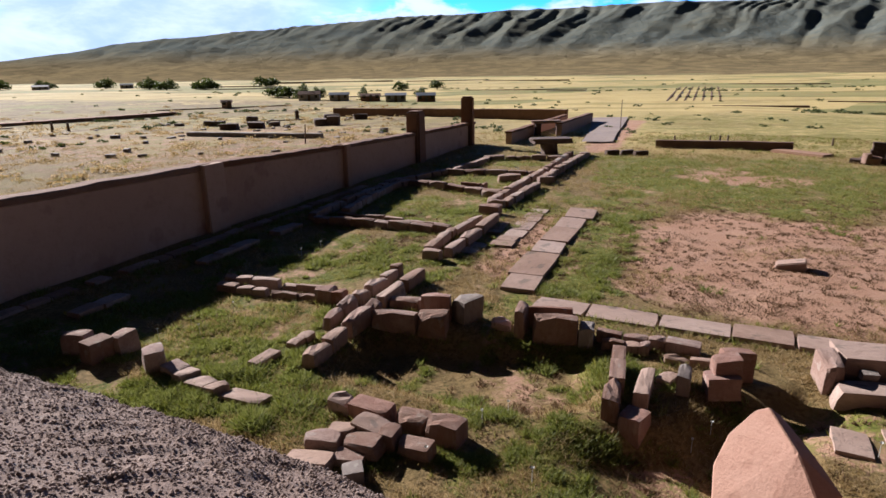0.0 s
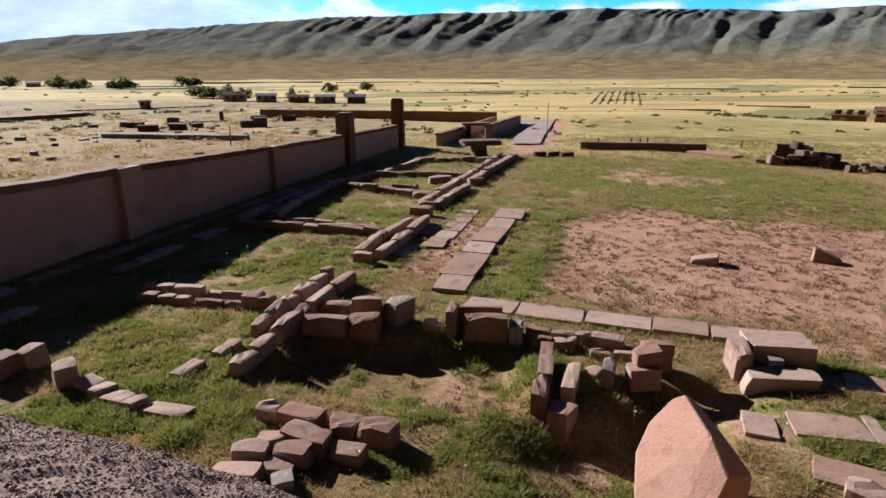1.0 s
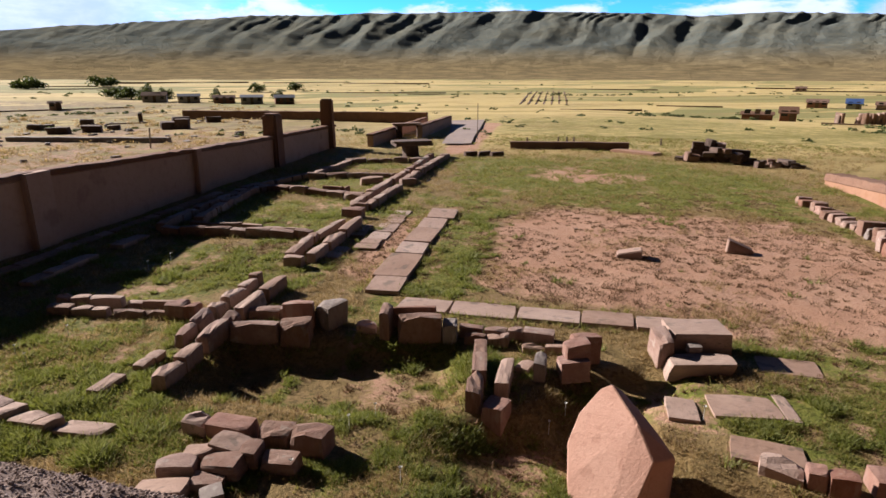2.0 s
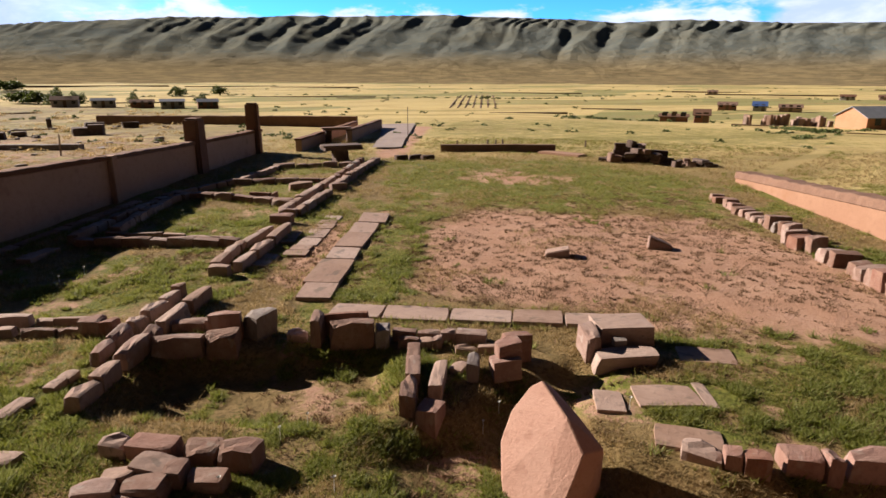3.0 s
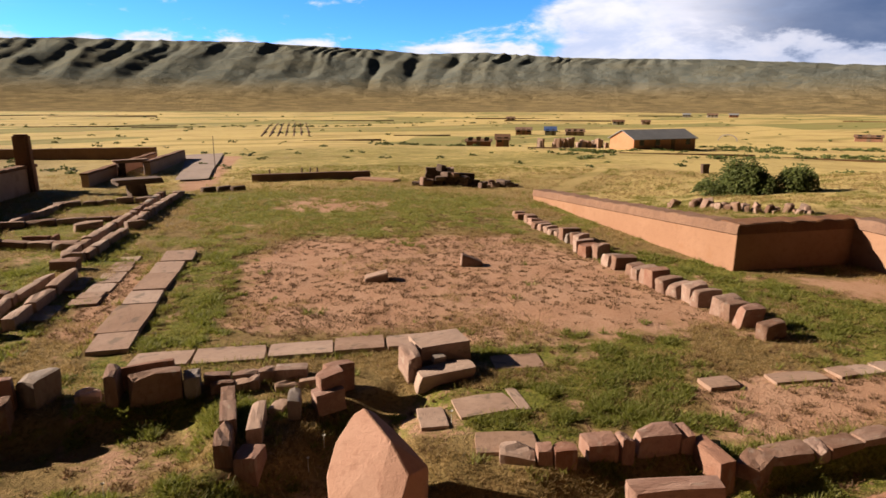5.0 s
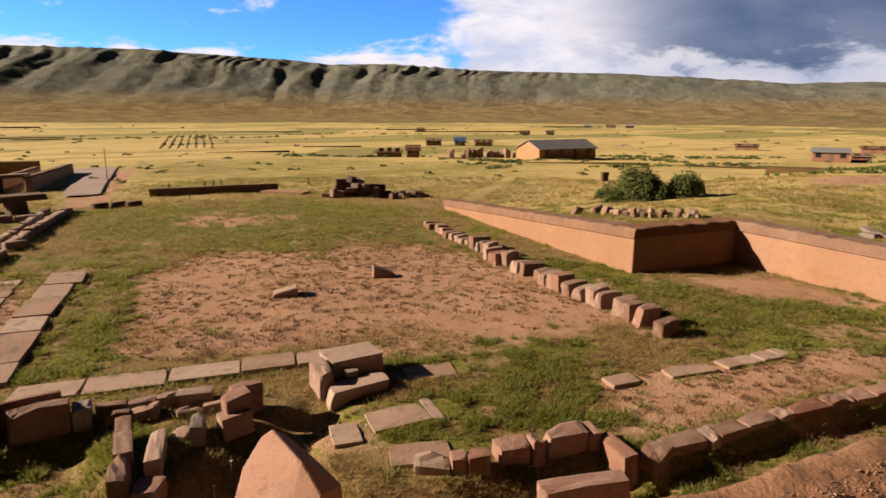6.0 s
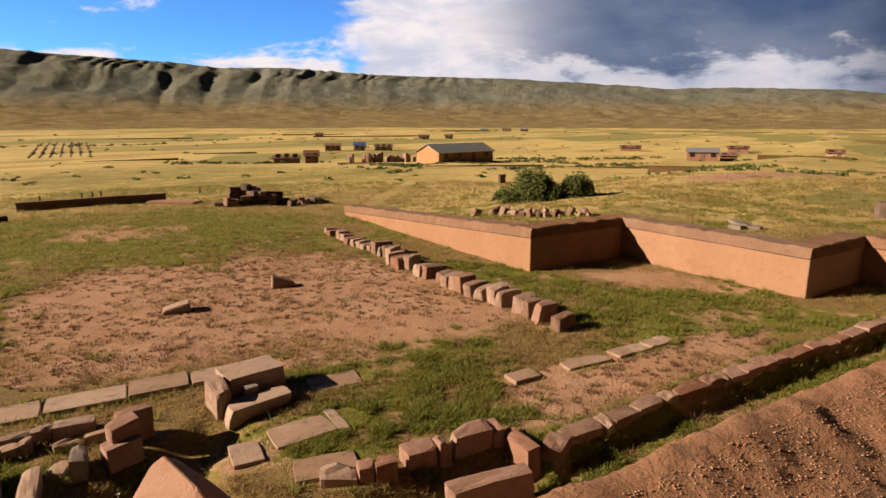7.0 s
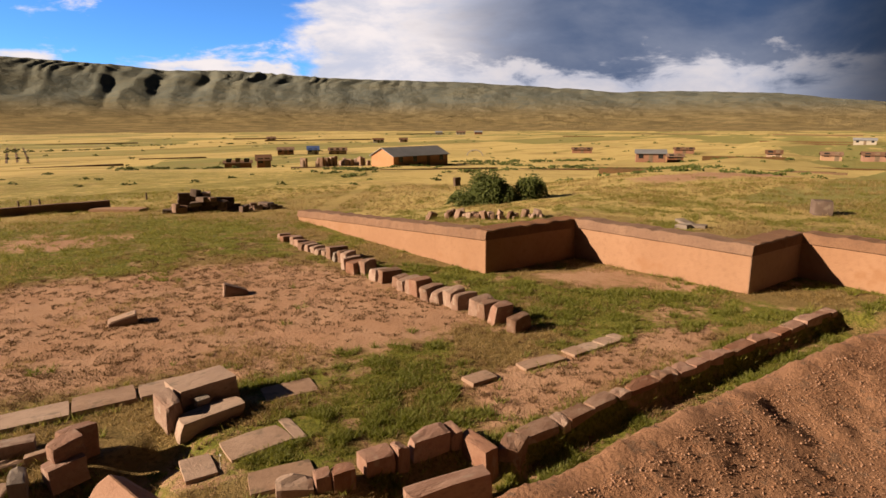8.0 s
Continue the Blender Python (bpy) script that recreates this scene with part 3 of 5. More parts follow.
def make_mountains():
    az = np.arange(-60, 150, 0.14)
    k = np.linspace(0, 1.25, 110)
    kk, aa = np.meshgrid(k, az, indexing="ij")
    sky_az, sky_el = zip(*SKYLINE)
    crest = np.interp(aa, sky_az, sky_el)
    near, far = 760.0, 2300.0
    r = near + (far - near) * kk
    zc = 6 + far * np.tan(np.radians(crest))
    foot = -4.2
    climb = 0.42 * smooth(0.0, 0.8, kk) ** 1.2 + 0.58 * smooth(0.42, 1.0, kk)
    z = foot + (zc - foot) * climb
    x, y = r * np.sin(np.radians(aa)), r * np.cos(np.radians(aa))
    # spurs and gullies that run down the scarp: many at the rim, fewer and slanting below
    slant = 11.0 - 8.0 * smooth(0, 45, aa)
    bend = aa + slant * (1 - kk) + 0.5 * wave(aa, kk * 2, 2.2, 3) + 0.75 * wave(x, y, 330, 19) + 0.35 * wave(x, y, 120, 20)
    f1 = np.abs(((bend / 3.1 + 0.7 * wave(bend, kk * 0, 8.0, 4)) % 1.0) * 2 - 1)
    f2 = np.abs(((bend / 1.35 + 0.8 * wave(bend, kk * 0 + 5, 4.0, 5)) % 1.0) * 2 - 1)
    size = np.clip(crest / 4.6, 0, 1.1) * (1 - 0.7 * smooth(42, 66, aa))
    big = smooth(0.30, 0.78, kk) * (1 - smooth(0.80, 0.99, kk)) * (0.8 + 0.5 * wave(bend, kk * 0, 5.0, 11))
    rim = smooth(0.60, 0.84, kk) * (1 - smooth(0.90, 1.0, kk)) * (0.7 + 0.5 * wave(bend, kk * 0, 3.0, 12))
    z = z - size * (13.5 * big * f1 ** 1.1 * (0.75 + 0.6 * wave(x, y, 210, 17)) + 8 * rim * f2)
    z = z + smooth(0.12, 0.4, kk) * (1 - smooth(0.9, 1.0, kk)) * (5 * wave(x, y, 110, 7) + 2.6 * wave(x, y, 42, 14) + 1.2 * wave(x, y, 20, 18)) + smooth(0.8, 0.95, kk) * (1.0 * wave(aa, kk * 0, 0.8, 8) + 1.6 * wave(aa, kk * 0, 2.6, 9))
    z = np.where(kk > 1, zc - (kk - 1) * 400, z)
    ob = sheet("mountain_range", np.stack([x, y, z], -1).reshape(-1, 3), len(k), len(az), False, mountain_material())
    ob.data.attributes.new("up", "FLOAT", "POINT").data.foreach_set("value", ((z - foot) / 190).ravel().astype(np.float32))
    return tagged(ob, "long olive green ridge with shaded gullies beyond the plain", "mountains", kind="structure")


make_mountains()


# ---- adobe walls ----
def strip_wall(name, a, b, thick, z0a, z0b, top_a, top_b, material, parent, side, batter=0.0, label="", step=0.6, wobble=0.03, seed=1):
    """A plastered wall between two points, thickness to one side, with uneven faces and a worn top."""
    rng = random.Random(seed)
    ax, ay = a
    bx, by = b
    run = math.hypot(bx - ax, by - ay)
    ux, uy = (bx - ax) / run, (by - ay) / run
    px, py = -uy * side, ux * side
    n = max(2, int(run / step))
    bm = bmesh.new()
    rings = []
    for i in range(n + 1):
        k = i / n
        x, y = ax + ux * run * k, ay + uy * run * k
        z0, z1 = z0a + (z0b - z0a) * k, top_a + (top_b - top_a) * k + rng.uniform(-wobble, wobble)
        f = rng.uniform(-wobble, wobble) * 0.5
        inset = batter * (z1 - z0)
        ring = [(f, z0), (f + inset * 0.5, (z0 + z1) / 2), (f + inset, z1 - 0.05), (f + inset + 0.05, z1), (thick - 0.05, z1), (thick, z1 - 0.05), (thick, z0)]
        rings.append([bm.verts.new((x + px * d, y + py * d, z)) for d, z in ring])
    for r0, r1 in zip(rings, rings[1:]):
        for j in range(len(r0)):
            q = (j + 1) % len(r0)
            bm.faces.new((r0[j], r0[q], r1[q], r1[j]))
    bm.faces.new(rings[0])
    bm.faces.new(list(reversed(rings[-1])))
    bmesh.ops.recalc_face_normals(bm, faces=bm.faces)
    return part(name, bm, material, parent, label)


def make_terrace_walls():
    group = "stepped retaining walls"
    for i, (a, b) in enumerate(zip(TERRACE, TERRACE[1:])):
        ta, tb = TERRACE_TOP[i], TERRACE_TOP[i + 1]
        thing = base("adobe_wall", 0, 0, label="smooth orange adobe retaining wall with a rough earthen coping", category="wall", group=group)
        run = Vector((b[0] - a[0], b[1] - a[1], 0)).normalized()
        # the faces that step back from the sun stop inside the lit ones
        a2, b2 = Vector((*a, 0)), Vector((*b, 0))
        if i % 2 == 1:
            a2, b2 = a2 + run * 0.012, b2 + run * 0.3
        else:
            b2 = b2 - run * 0.02
        side = 1
        strip_wall("wall_face", a2[:2], b2[:2], 0.95, -0.3, -0.3, ta - 0.36, tb - 0.36, ADOBE, thing, side, 0.0, seed=i, wobble=0.012)
        out = Vector((run.y, -run.x, 0)) * 0.14
        a3, b3 = a2 + out - run * (0.05 if i % 2 == 0 else -0.05), b2 + out + run * (0.05 if i % 2 == 0 else 0.0)
        off = Vector((-run.y, run.x, 0)) * 0.07
        strip_wall("coping", (a3 + off)[:2], (b3 + off)[:2], 1.05, ta - 0.36 - 0.02, tb - 0.36 - 0.02, ta, tb, ADOBE_CAP, thing, side, 0.12, "rough weathered earthen coping", 0.3, 0.035, seed=i + 40)


make_terrace_walls()

WALL_A, WALL_WAY = Vector((-9.07, 22.99, 0)), Vector((0.386, 0.922, 0)).normalized()


def along(s, off=0.0):
    """A point of the long wall's foot, s metres from its buttress, off metres towards the court."""
    return WALL_A + WALL_WAY * s + Vector((WALL_WAY.y, -WALL_WAY.x, 0)) * off


def make_long_wall():
    thing = base("long_wall", 0, 0, label="long mud-plastered wall in shade with a flat coping and buttresses", category="wall")
    cuts = [-22.0, -9.4, 0.0, 9.8, 19.1, 30.2]
    tops = [2.9, 2.85, 2.66, 2.28, 2.0, 1.8]
    for i in range(5):
        a, b = along(cuts[i] + 0.003), along(cuts[i + 1] - 0.003)
        strip_wall("wall_panel", a[:2], b[:2], 0.5, -0.4, -0.4, tops[i] - 0.2, tops[i + 1] - 0.2, MUD_WALL, thing, 1, 0.0, seed=60 + i, wobble=0.012)
        a, b = along(cuts[i] + 0.003, 0.09), along(cuts[i + 1] - 0.003, 0.09)
        strip_wall("coping", a[:2], b[:2], 0.68, tops[i] - 0.2, tops[i + 1] - 0.2, tops[i], tops[i + 1], ADOBE_CAP, thing, 1, 0.0, "worn brown coping", 0.5, 0.03, seed=80 + i)
    turn = math.atan2(WALL_WAY.y, WALL_WAY.x)
    for s, w, h in ((-9.4, 0.9, 2.8), (0.0, 1.1, 2.72), (9.8, 0.5, 2.34)):
        p = along(s, 0.06)
        bm = bmesh.new()
        box(bm, p.x, p.y, -0.3, w, 0.36, h + 0.3 - 0.06, turn)
        bmesh.ops.bevel(bm, geom=bm.edges[:], offset=0.04, segments=2, affect="EDGES")
        part("buttress", bm, MUD_WALL, thing)
    for s, w, h in ((19.1, 1.2, 3.4), (29.0, 0.75, 3.9)):
        p = along(s, -0.2)
        bm = bmesh.new()
        box(bm, p.x, p.y, -0.3, w, 1.0, h + 0.3, turn, 0.06)
        bmesh.ops.bevel(bm, geom=bm.edges[:], offset=0.12, segments=2, affect="EDGES")
        part("pillar", bm, ADOBE_CAP, thing, "tall worn pillar standing on the wall")


make_long_wall()


# ---- stone foundations ----
def foundation(label, rows, category="ruined wall"):
    x, y = rows[0][0]
    thing = base("stone_foundation", x, y, label=label, category=category, group="ruined room walls")
    for a, b, w, h, n, kind in rows:
        row_of_stones(thing, a, b, w, h, n, kind)
    return thing


LOW = "low foundation wall of hewn reddish stones in the grass"


def chain(points, w, h, n, kind):
    """Rows of stones along a bent line."""
    return [(a, b, w, h, n, kind) for a, b in zip(points, points[1:])]


# the nearest rooms
foundation("low double line of pale stones with turf between", [((-6.6, 16.25), (-5.0, 15.75), 0.28, 0.2, 0.7, "slab"), ((-4.9, 15.7), (-3.5, 15.2), 0.26, 0.2, 0.8, "red"), ((-3.5, 15.2), (-2.7, 14.95), 0.42, 0.44, 0.8, "brick"), ((-6.5, 16.8), (-4.8, 16.35), 0.3, 0.24, 0.55, "slab"), ((-4.7, 16.3), (-3.2, 15.8), 0.22, 0.16, 0.7, "slab")])
foundation("double-faced foundation wall of hewn reddish stones", [((-2.95, 13.25), (-2.4, 14.6), 0.3, 0.38, 0.62, "mixed"), ((-2.4, 14.7), (-1.4, 17.1), 0.3, 0.42, 0.7, "slab"), ((-2.35, 12.85), (-1.75, 14.3), 0.34, 0.42, 0.75, "red"), ((-1.7, 14.5), (-0.75, 16.7), 0.32, 0.42, 0.95, "slab"), ((-2.95, 11.3), (-2.4, 12.7), 0.3, 0.34, 0.6, "slab")])
foundation("half-buried line of pale stones in grass", [((-4.1, 11.4), (-3.75, 12.0), 0.3, 0.15, 0.5, "slab"), ((-3.55, 12.3), (-3.2, 12.9), 0.28, 0.15, 0.6, "slab")])
foundation(LOW, [((-1.85, 13.62), (0.05, 13.1), 0.4, 0.42, 0.95, "red"), ((-1.5, 14.65), (-0.4, 14.35), 0.32, 0.34, 0.6, "mixed"), ((-0.6, 14.0), (0.15, 13.8), 0.46, 0.6, 0.8, "brick"), ((0.2, 13.65), (0.75, 14.05), 0.6, 0.58, 0.7, "grey")])
foundation("foundation wall with one upright slab and a large block", [((1.1, 13.35), (1.55, 13.2), 0.4, 0.2, 0.5, "slab"), ((1.68, 12.72), (1.9, 13.3), 0.26, 0.7, 0.6, "red"), ((1.98, 13.42), (3.05, 13.1), 0.26, 0.56, 1.1, "brick"), ((2.0, 12.85), (3.0, 12.55), 0.5, 0.56, 1.1, "red"), ((3.02, 12.5), (3.35, 12.4), 0.42, 0.46, 0.3, "grey"), ((3.45, 12.6), (5.5, 11.75), 0.3, 0.24, 0.6, "red"), ((3.45, 12.2), (4.4, 11.8), 0.28, 0.22, 0.4, "mixed"), ((4.6, 11.5), (5.7, 11.1), 0.24, 0.16, 0.7, "slab")])
foundation("short row of reddish stones laid end to end", [((3.6, 11.3), (2.85, 9.2), 0.3, 0.44, 0.62, "red")])
foundation("short row of reddish stones ending in a red block", [((3.95, 10.55), (3.45, 9.5), 0.28, 0.38, 1.1, "slab"), ((3.42, 9.3), (3.1, 8.9), 0.46, 0.26, 0.5, "brick")])
foundation("short upright stone in the grass", [((4.75, 10.7), (4.45, 10.05), 0.26, 0.4, 0.8, "grey"), ((4.2, 10.5), (4.5, 10.75), 0.3, 0.14, 0.5, "slab")])
foundation("row of worn reddish blocks beside grass", [((-2.15, 9.8), (-1.75, 9.62), 0.4, 0.3, 0.5, "slab"), ((-1.7, 9.6), (-0.95, 9.2), 0.42, 0.36, 0.8, "brick"), ((-0.9, 9.2), (0.25, 8.6), 0.46, 0.37, 0.75, "red")])
foundation("flat pale stones sunk in grass", [((-5.5, 11.1), (-4.4, 10.4), 0.42, 0.14, 0.6, "slab"), ((-4.3, 10.35), (-3.4, 9.95), 0.42, 0.1, 0.7, "slab"), ((-5.9, 11.35), (-5.5, 11.1), 0.4, 0.2, 0.5, "red")])
# the rooms further along the wall
foundation(LOW, chain([(-5.4, 23.95), (-2.2, 22.9), (0.15, 21.85)], 0.36, 0.34, 1.1, "red") + chain([(-4.6, 25.0), (-2.5, 24.35), (0.05, 22.65)], 0.24, 0.2, 0.9, "slab"))
foundation("bent outer line of low reddish stones", chain([(-5.6, 24.4), (-4.94, 26.6), (-4.05, 28.7), (-2.8, 32.3), (-0.87, 34.5)], 0.4, 0.34, 0.9, "slab"))
foundation("bent inner line of low reddish stones", chain([(-4.3, 25.2), (-3.85, 27.4), (-2.85, 30.6), (-2.2, 31.9)], 0.38, 0.34, 0.9, "slab"))
foundation(LOW, chain([(-2.6, 32.3), (0.1, 30.7), (2.7, 28.4)], 0.44, 0.36, 1.0, "red"))
foundation("trough-like double row of pale hewn stones", [((-0.6, 19.25), (0.25, 21.6), 0.3, 0.34, 1.0, "slab"), ((0.28, 21.65), (1.41, 23.6), 0.28, 0.3, 1.0, "slab"), ((0.08, 18.95), (2.1, 23.8), 0.34, 0.36, 1.3, "slab"), ((-0.75, 18.9), (-0.15, 18.65), 0.36, 0.36, 0.9, "slab")])
foundation("dark red block lying across the end of a stone row", [((1.5, 25.2), (2.35, 24.85), 0.45, 0.48, 0.9, "brick")])
foundation(LOW, chain([(2.0, 26.6), (3.35, 29.6), (4.6, 32.4), (5.7, 34.6)], 0.4, 0.36, 1.0, "slab") + chain([(2.65, 26.3), (4.8, 30.7)], 0.36, 0.36, 1.1, "slab") + [((1.9, 26.5), (2.7, 26.15), 0.4, 0.36, 0.8, "red")])
foundation(LOW, chain([(5.8, 34.9), (8.9, 42.2)], 0.36, 0.38, 1.0, "mixed") + chain([(5.3, 32.0), (7.4, 36.7), (10.1, 42.2)], 0.42, 0.4, 1.0, "slab") + [((5.0, 31.7), (5.9, 31.9), 0.4, 0.42, 0.9, "red")])
foundation(LOW, [((0.1, 35.5), (5.7, 34.55), 0.36, 0.3, 1.0, "red"), ((1.0, 30.8), (2.1, 29.95), 0.45, 0.42, 1.2, "brick")])
foundation("broad pale slab on low stones inside a room", [((2.9, 32.9), (4.2, 33.1), 0.7, 0.34, 1.4, "slab")])
foundation(LOW, chain([(-0.8, 34.6), (0.5, 35.9), (2.4, 39.2), (3.2, 41.3)], 0.4, 0.32, 0.9, "slab") + [((2.7, 40.8), (7.8, 40.25), 0.4, 0.36, 1.0, "red")])
# along the foot of the bank
foundation("low angular enclosure of reddish blocks at the bank's foot", [((8.1, 5.95), (8.85, 5.55), 0.42, 0.28, 0.9, "brick"), ((9.0, 5.6), (10.0, 5.1), 0.44, 0.28, 1.2, "brick"), ((10.05, 4.95), (9.6, 4.1), 0.3, 0.18, 0.95, "brick"), ((7.9, 4.85), (9.2, 3.95), 0.32, 0.12, 1.5, "brick"), ((6.85, 6.8), (7.3, 6.35), 0.5, 0.14, 0.6, "slab"), ((7.3, 6.3), (7.85, 5.9), 0.34, 0.26, 0.3, "brick")])
kerb = base("stone_kerb", 10.0, 4.0, label="long retaining kerb of worn stones flush with the turf", category="ruined wall", group="ruined room walls")
for a, b in zip(KERB, KERB[1:]):
    row_of_stones(kerb, a, b, 0.42, 0.1, 0.8, RNG.choice(("mixed", "brick", "red")), -0.62, 0.3)


# ---- paving ----
def paving(label, rows, gaps=0.0):
    x, y = rows[0][0]
    thing = base("pavement", x, y, label=label, category="paving", kind="structure")
    laid = len(LAID)
    for a, b, w, h, n in rows:
        row_of_stones(thing, a, b, w, h, n, "flag", -0.25, 0.1, gaps, 0.4, 0.012)
    if all(h < 0.045 for _, _, _, h, _ in rows):
        del LAID[laid:]  # grass creeps over slabs that lie this low
    return thing


paving("line of large worn paving slabs along the court", [((2.35, 14.75), (9.6, 11.5), 0.85, 0.065, 1.35)])
paving("edge strip of broad paving slabs a step above the court", [((1.92, 15.7), (6.06, 25.6), 1.1, 0.1, 1.7)])
paving("sunken flagstones half lost in earth and grass", [((1.0, 17.9), (4.3, 25.9), 0.8, 0.035, 1.0), ((0.7, 19.4), (2.4, 23.6), 0.6, 0.035, 0.8)], 0.25)
paving("flat slabs sunk in grass", [((7.2, 8.55), (8.6, 8.0), 0.9, 0.055, 0.9), ((6.35, 8.55), (6.85, 8.3), 0.75, 0.055, 0.9), ((6.75, 7.35), (7.7, 6.7), 0.75, 0.055, 0.9), ((9.25, 9.75), (10.35, 9.2), 0.75, 0.06, 1.3), ((12.3, 6.2), (13.0, 5.85), 0.5, 0.05, 0.8), ((13.7, 5.4), (14.9, 4.75), 0.55, 0.05, 0.9), ((15.2, 4.75), (17.3, 3.85), 0.5, 0.05, 0.9)], 0.0)
paving("flagstones along the foot of the long wall", [((-9.6, 14.2), (-7.7, 19.3), 0.55, 0.16, 0.8), ((-7.7, 19.3), (-5.5, 24.5), 0.5, 0.16, 0.8), (along(-12, 1.0)[:2], along(10, 1.0)[:2], 0.45, 0.1, 0.8)], 0.1)


# ---- loose stones ----
def loose(name, label, group, x, y, z, sx, sy, sz, turn, kind="red", tip=2.0):
    return tagged(stone(name, x, y, z, sx, sy, sz, turn, None, kind, tip), label, "stone", group)


for x, y, sx, sy, sz, turn in ((-8.3, 12.25, 0.6, 0.42, 0.62, -0.1), (-7.62, 11.85, 0.4, 0.55, 0.62, -0.5), (-7.25, 12.25, 0.4, 0.5, 0.6, -0.5), (-6.2, 11.42, 0.42, 0.5, 0.6, 0.6)):
    loose("stone_block", "squared reddish block standing in shade", "blocks by the bank", x, y, -0.05, sx, sy, sz - 0.06, turn)
for x, y, z, sx, sy, sz, turn, kind in (
    (-2.2, 8.05, 0.0, 0.8, 0.42, 0.2, -0.3, "slab"), (-2.05, 8.55, 0.05, 0.62, 0.36, 0.24, -0.2, "red"), (-1.75, 8.75, 0.1, 0.5, 0.3, 0.2, -0.3, "slab"),
    (-1.3, 8.8, 0.12, 0.62, 0.45, 0.22, -0.5, "slab"), (-1.35, 8.35, 0.12, 0.62, 0.42, 0.2, -0.4, "red"), (-0.95, 8.55, 0.08, 0.3, 0.4, 0.28, -0.4, "red"),
    (-0.5, 8.3, 0.02, 0.6, 0.32, 0.26, -0.5, "red"), (-1.45, 7.72, 0.05, 0.32, 0.34, 0.2, 0.2, "grey"), (-1.55, 8.15, 0.0, 0.5, 0.3, 0.2, -0.2, "red")):
    loose("pile_stone", "flat broken stone in a small heap by the gravel", "heap of flat stones", x, y, z - 0.06, sx, sy, sz + 0.06, turn, kind, 7.0)
loose("red_block", "squared red block standing under another", "stacked red blocks", 5.25, 10.2, -0.1, 0.62, 0.46, 0.46, -0.1, "brick")
loose("red_block", "squared red block lying across another", "stacked red blocks", 5.38, 10.36, 0.31, 0.56, 0.4, 0.34, -0.05, "brick")
loose("red_block", "tall narrow red block behind two stacked ones", "stacked red blocks", 5.75, 10.75, -0.1, 0.62, 0.3, 0.7, -0.1, "brick", 1.0)
loose("pale_stone", "small pale stone lying between larger blocks", "corner blocks", 7.95, 10.1, 0.28, 0.3, 0.2, 0.14, -0.2, "grey")
loose("stone_block", "long upright sandstone block at the court's corner", "corner blocks", 7.4, 10.45, -0.05, 0.34, 0.8, 0.64, -0.3)
loose("stone_block", "large dressed block with a worn top", "corner blocks", 8.35, 10.6, -0.05, 1.25, 0.8, 0.66, -0.3, "slab")
loose("stone_block", "broken slab leaning against larger blocks", "corner blocks", 7.85, 9.75, -0.1, 1.35, 0.55, 0.4, -0.25, "slab", 5.0)


def wedge(label, x, y, sx, sy, high, low, turn, material):
    """A worn block whose top slopes down to one end."""
    bm = bmesh.new()
    for v in box(bm, 0, 0, -0.06, sx, sy, 1.0):
        if v.co.z > 0.5:
            v.co.z = high if v.co.x < 0 else low
            v.co.y *= 0.86
            v.co.x *= 0.92
    bmesh.ops.bevel(bm, geom=bm.edges[:], offset=0.03, segments=2, affect="EDGES")
    for v in bm.verts:
        v.co += 0.02 * noise.noise_vector(v.co * 5.0)
    ob = part("stone_block", bm, material)
    ob.matrix_world = pose(x, y, 0, 0, 0, turn)
    return tagged(ob, label, "stone", "blocks on the court")


wedge("low worn block with a sloping top on bare earth", 10.55, 17.35, 0.85, 0.6, 0.16, 0.34, -28, SLAB)
wedge("small broken block with a tapering end on bare earth", 14.55, 17.0, 0.85, 0.5, 0.46, 0.16, -32, STONE)

LINE = [(22.9, 23.3), (21.6, 19.6), (20.75, 17.5), (19.3, 14.9), (18.5, 12.75), (17.7, 10.5), (17.2, 8.8), (16.2, 6.4)]
lengths = [math.dist(a, b) for a, b in zip(LINE, LINE[1:])]
s = 0.0
while s < sum(lengths):
    d, i = s, 0
    while d > lengths[i]:
        d, i = d - lengths[i], i + 1
    k = d / lengths[i]
    x, y = LINE[i][0] + (LINE[i + 1][0] - LINE[i][0]) * k, LINE[i][1] + (LINE[i + 1][1] - LINE[i][1]) * k
    tall = RNG.uniform(0.42, 0.68) if s > 5 else RNG.uniform(0.25, 0.4)
    wide = RNG.uniform(0.3, 0.5)
    loose("row_block", "squared block standing in a line across the court", "line of standing blocks", x + RNG.uniform(-0.12, 0.12), y, -0.06, RNG.uniform(0.55, 0.95), wide, tall + 0.06, -0.37 + RNG.uniform(-0.1, 0.1), RNG.choice(("red", "red", "red", "brick", "grey")), 5.0)
    s += wide + (RNG.uniform(0.02, 0.16) if RNG.random() < 0.85 else 0.5)


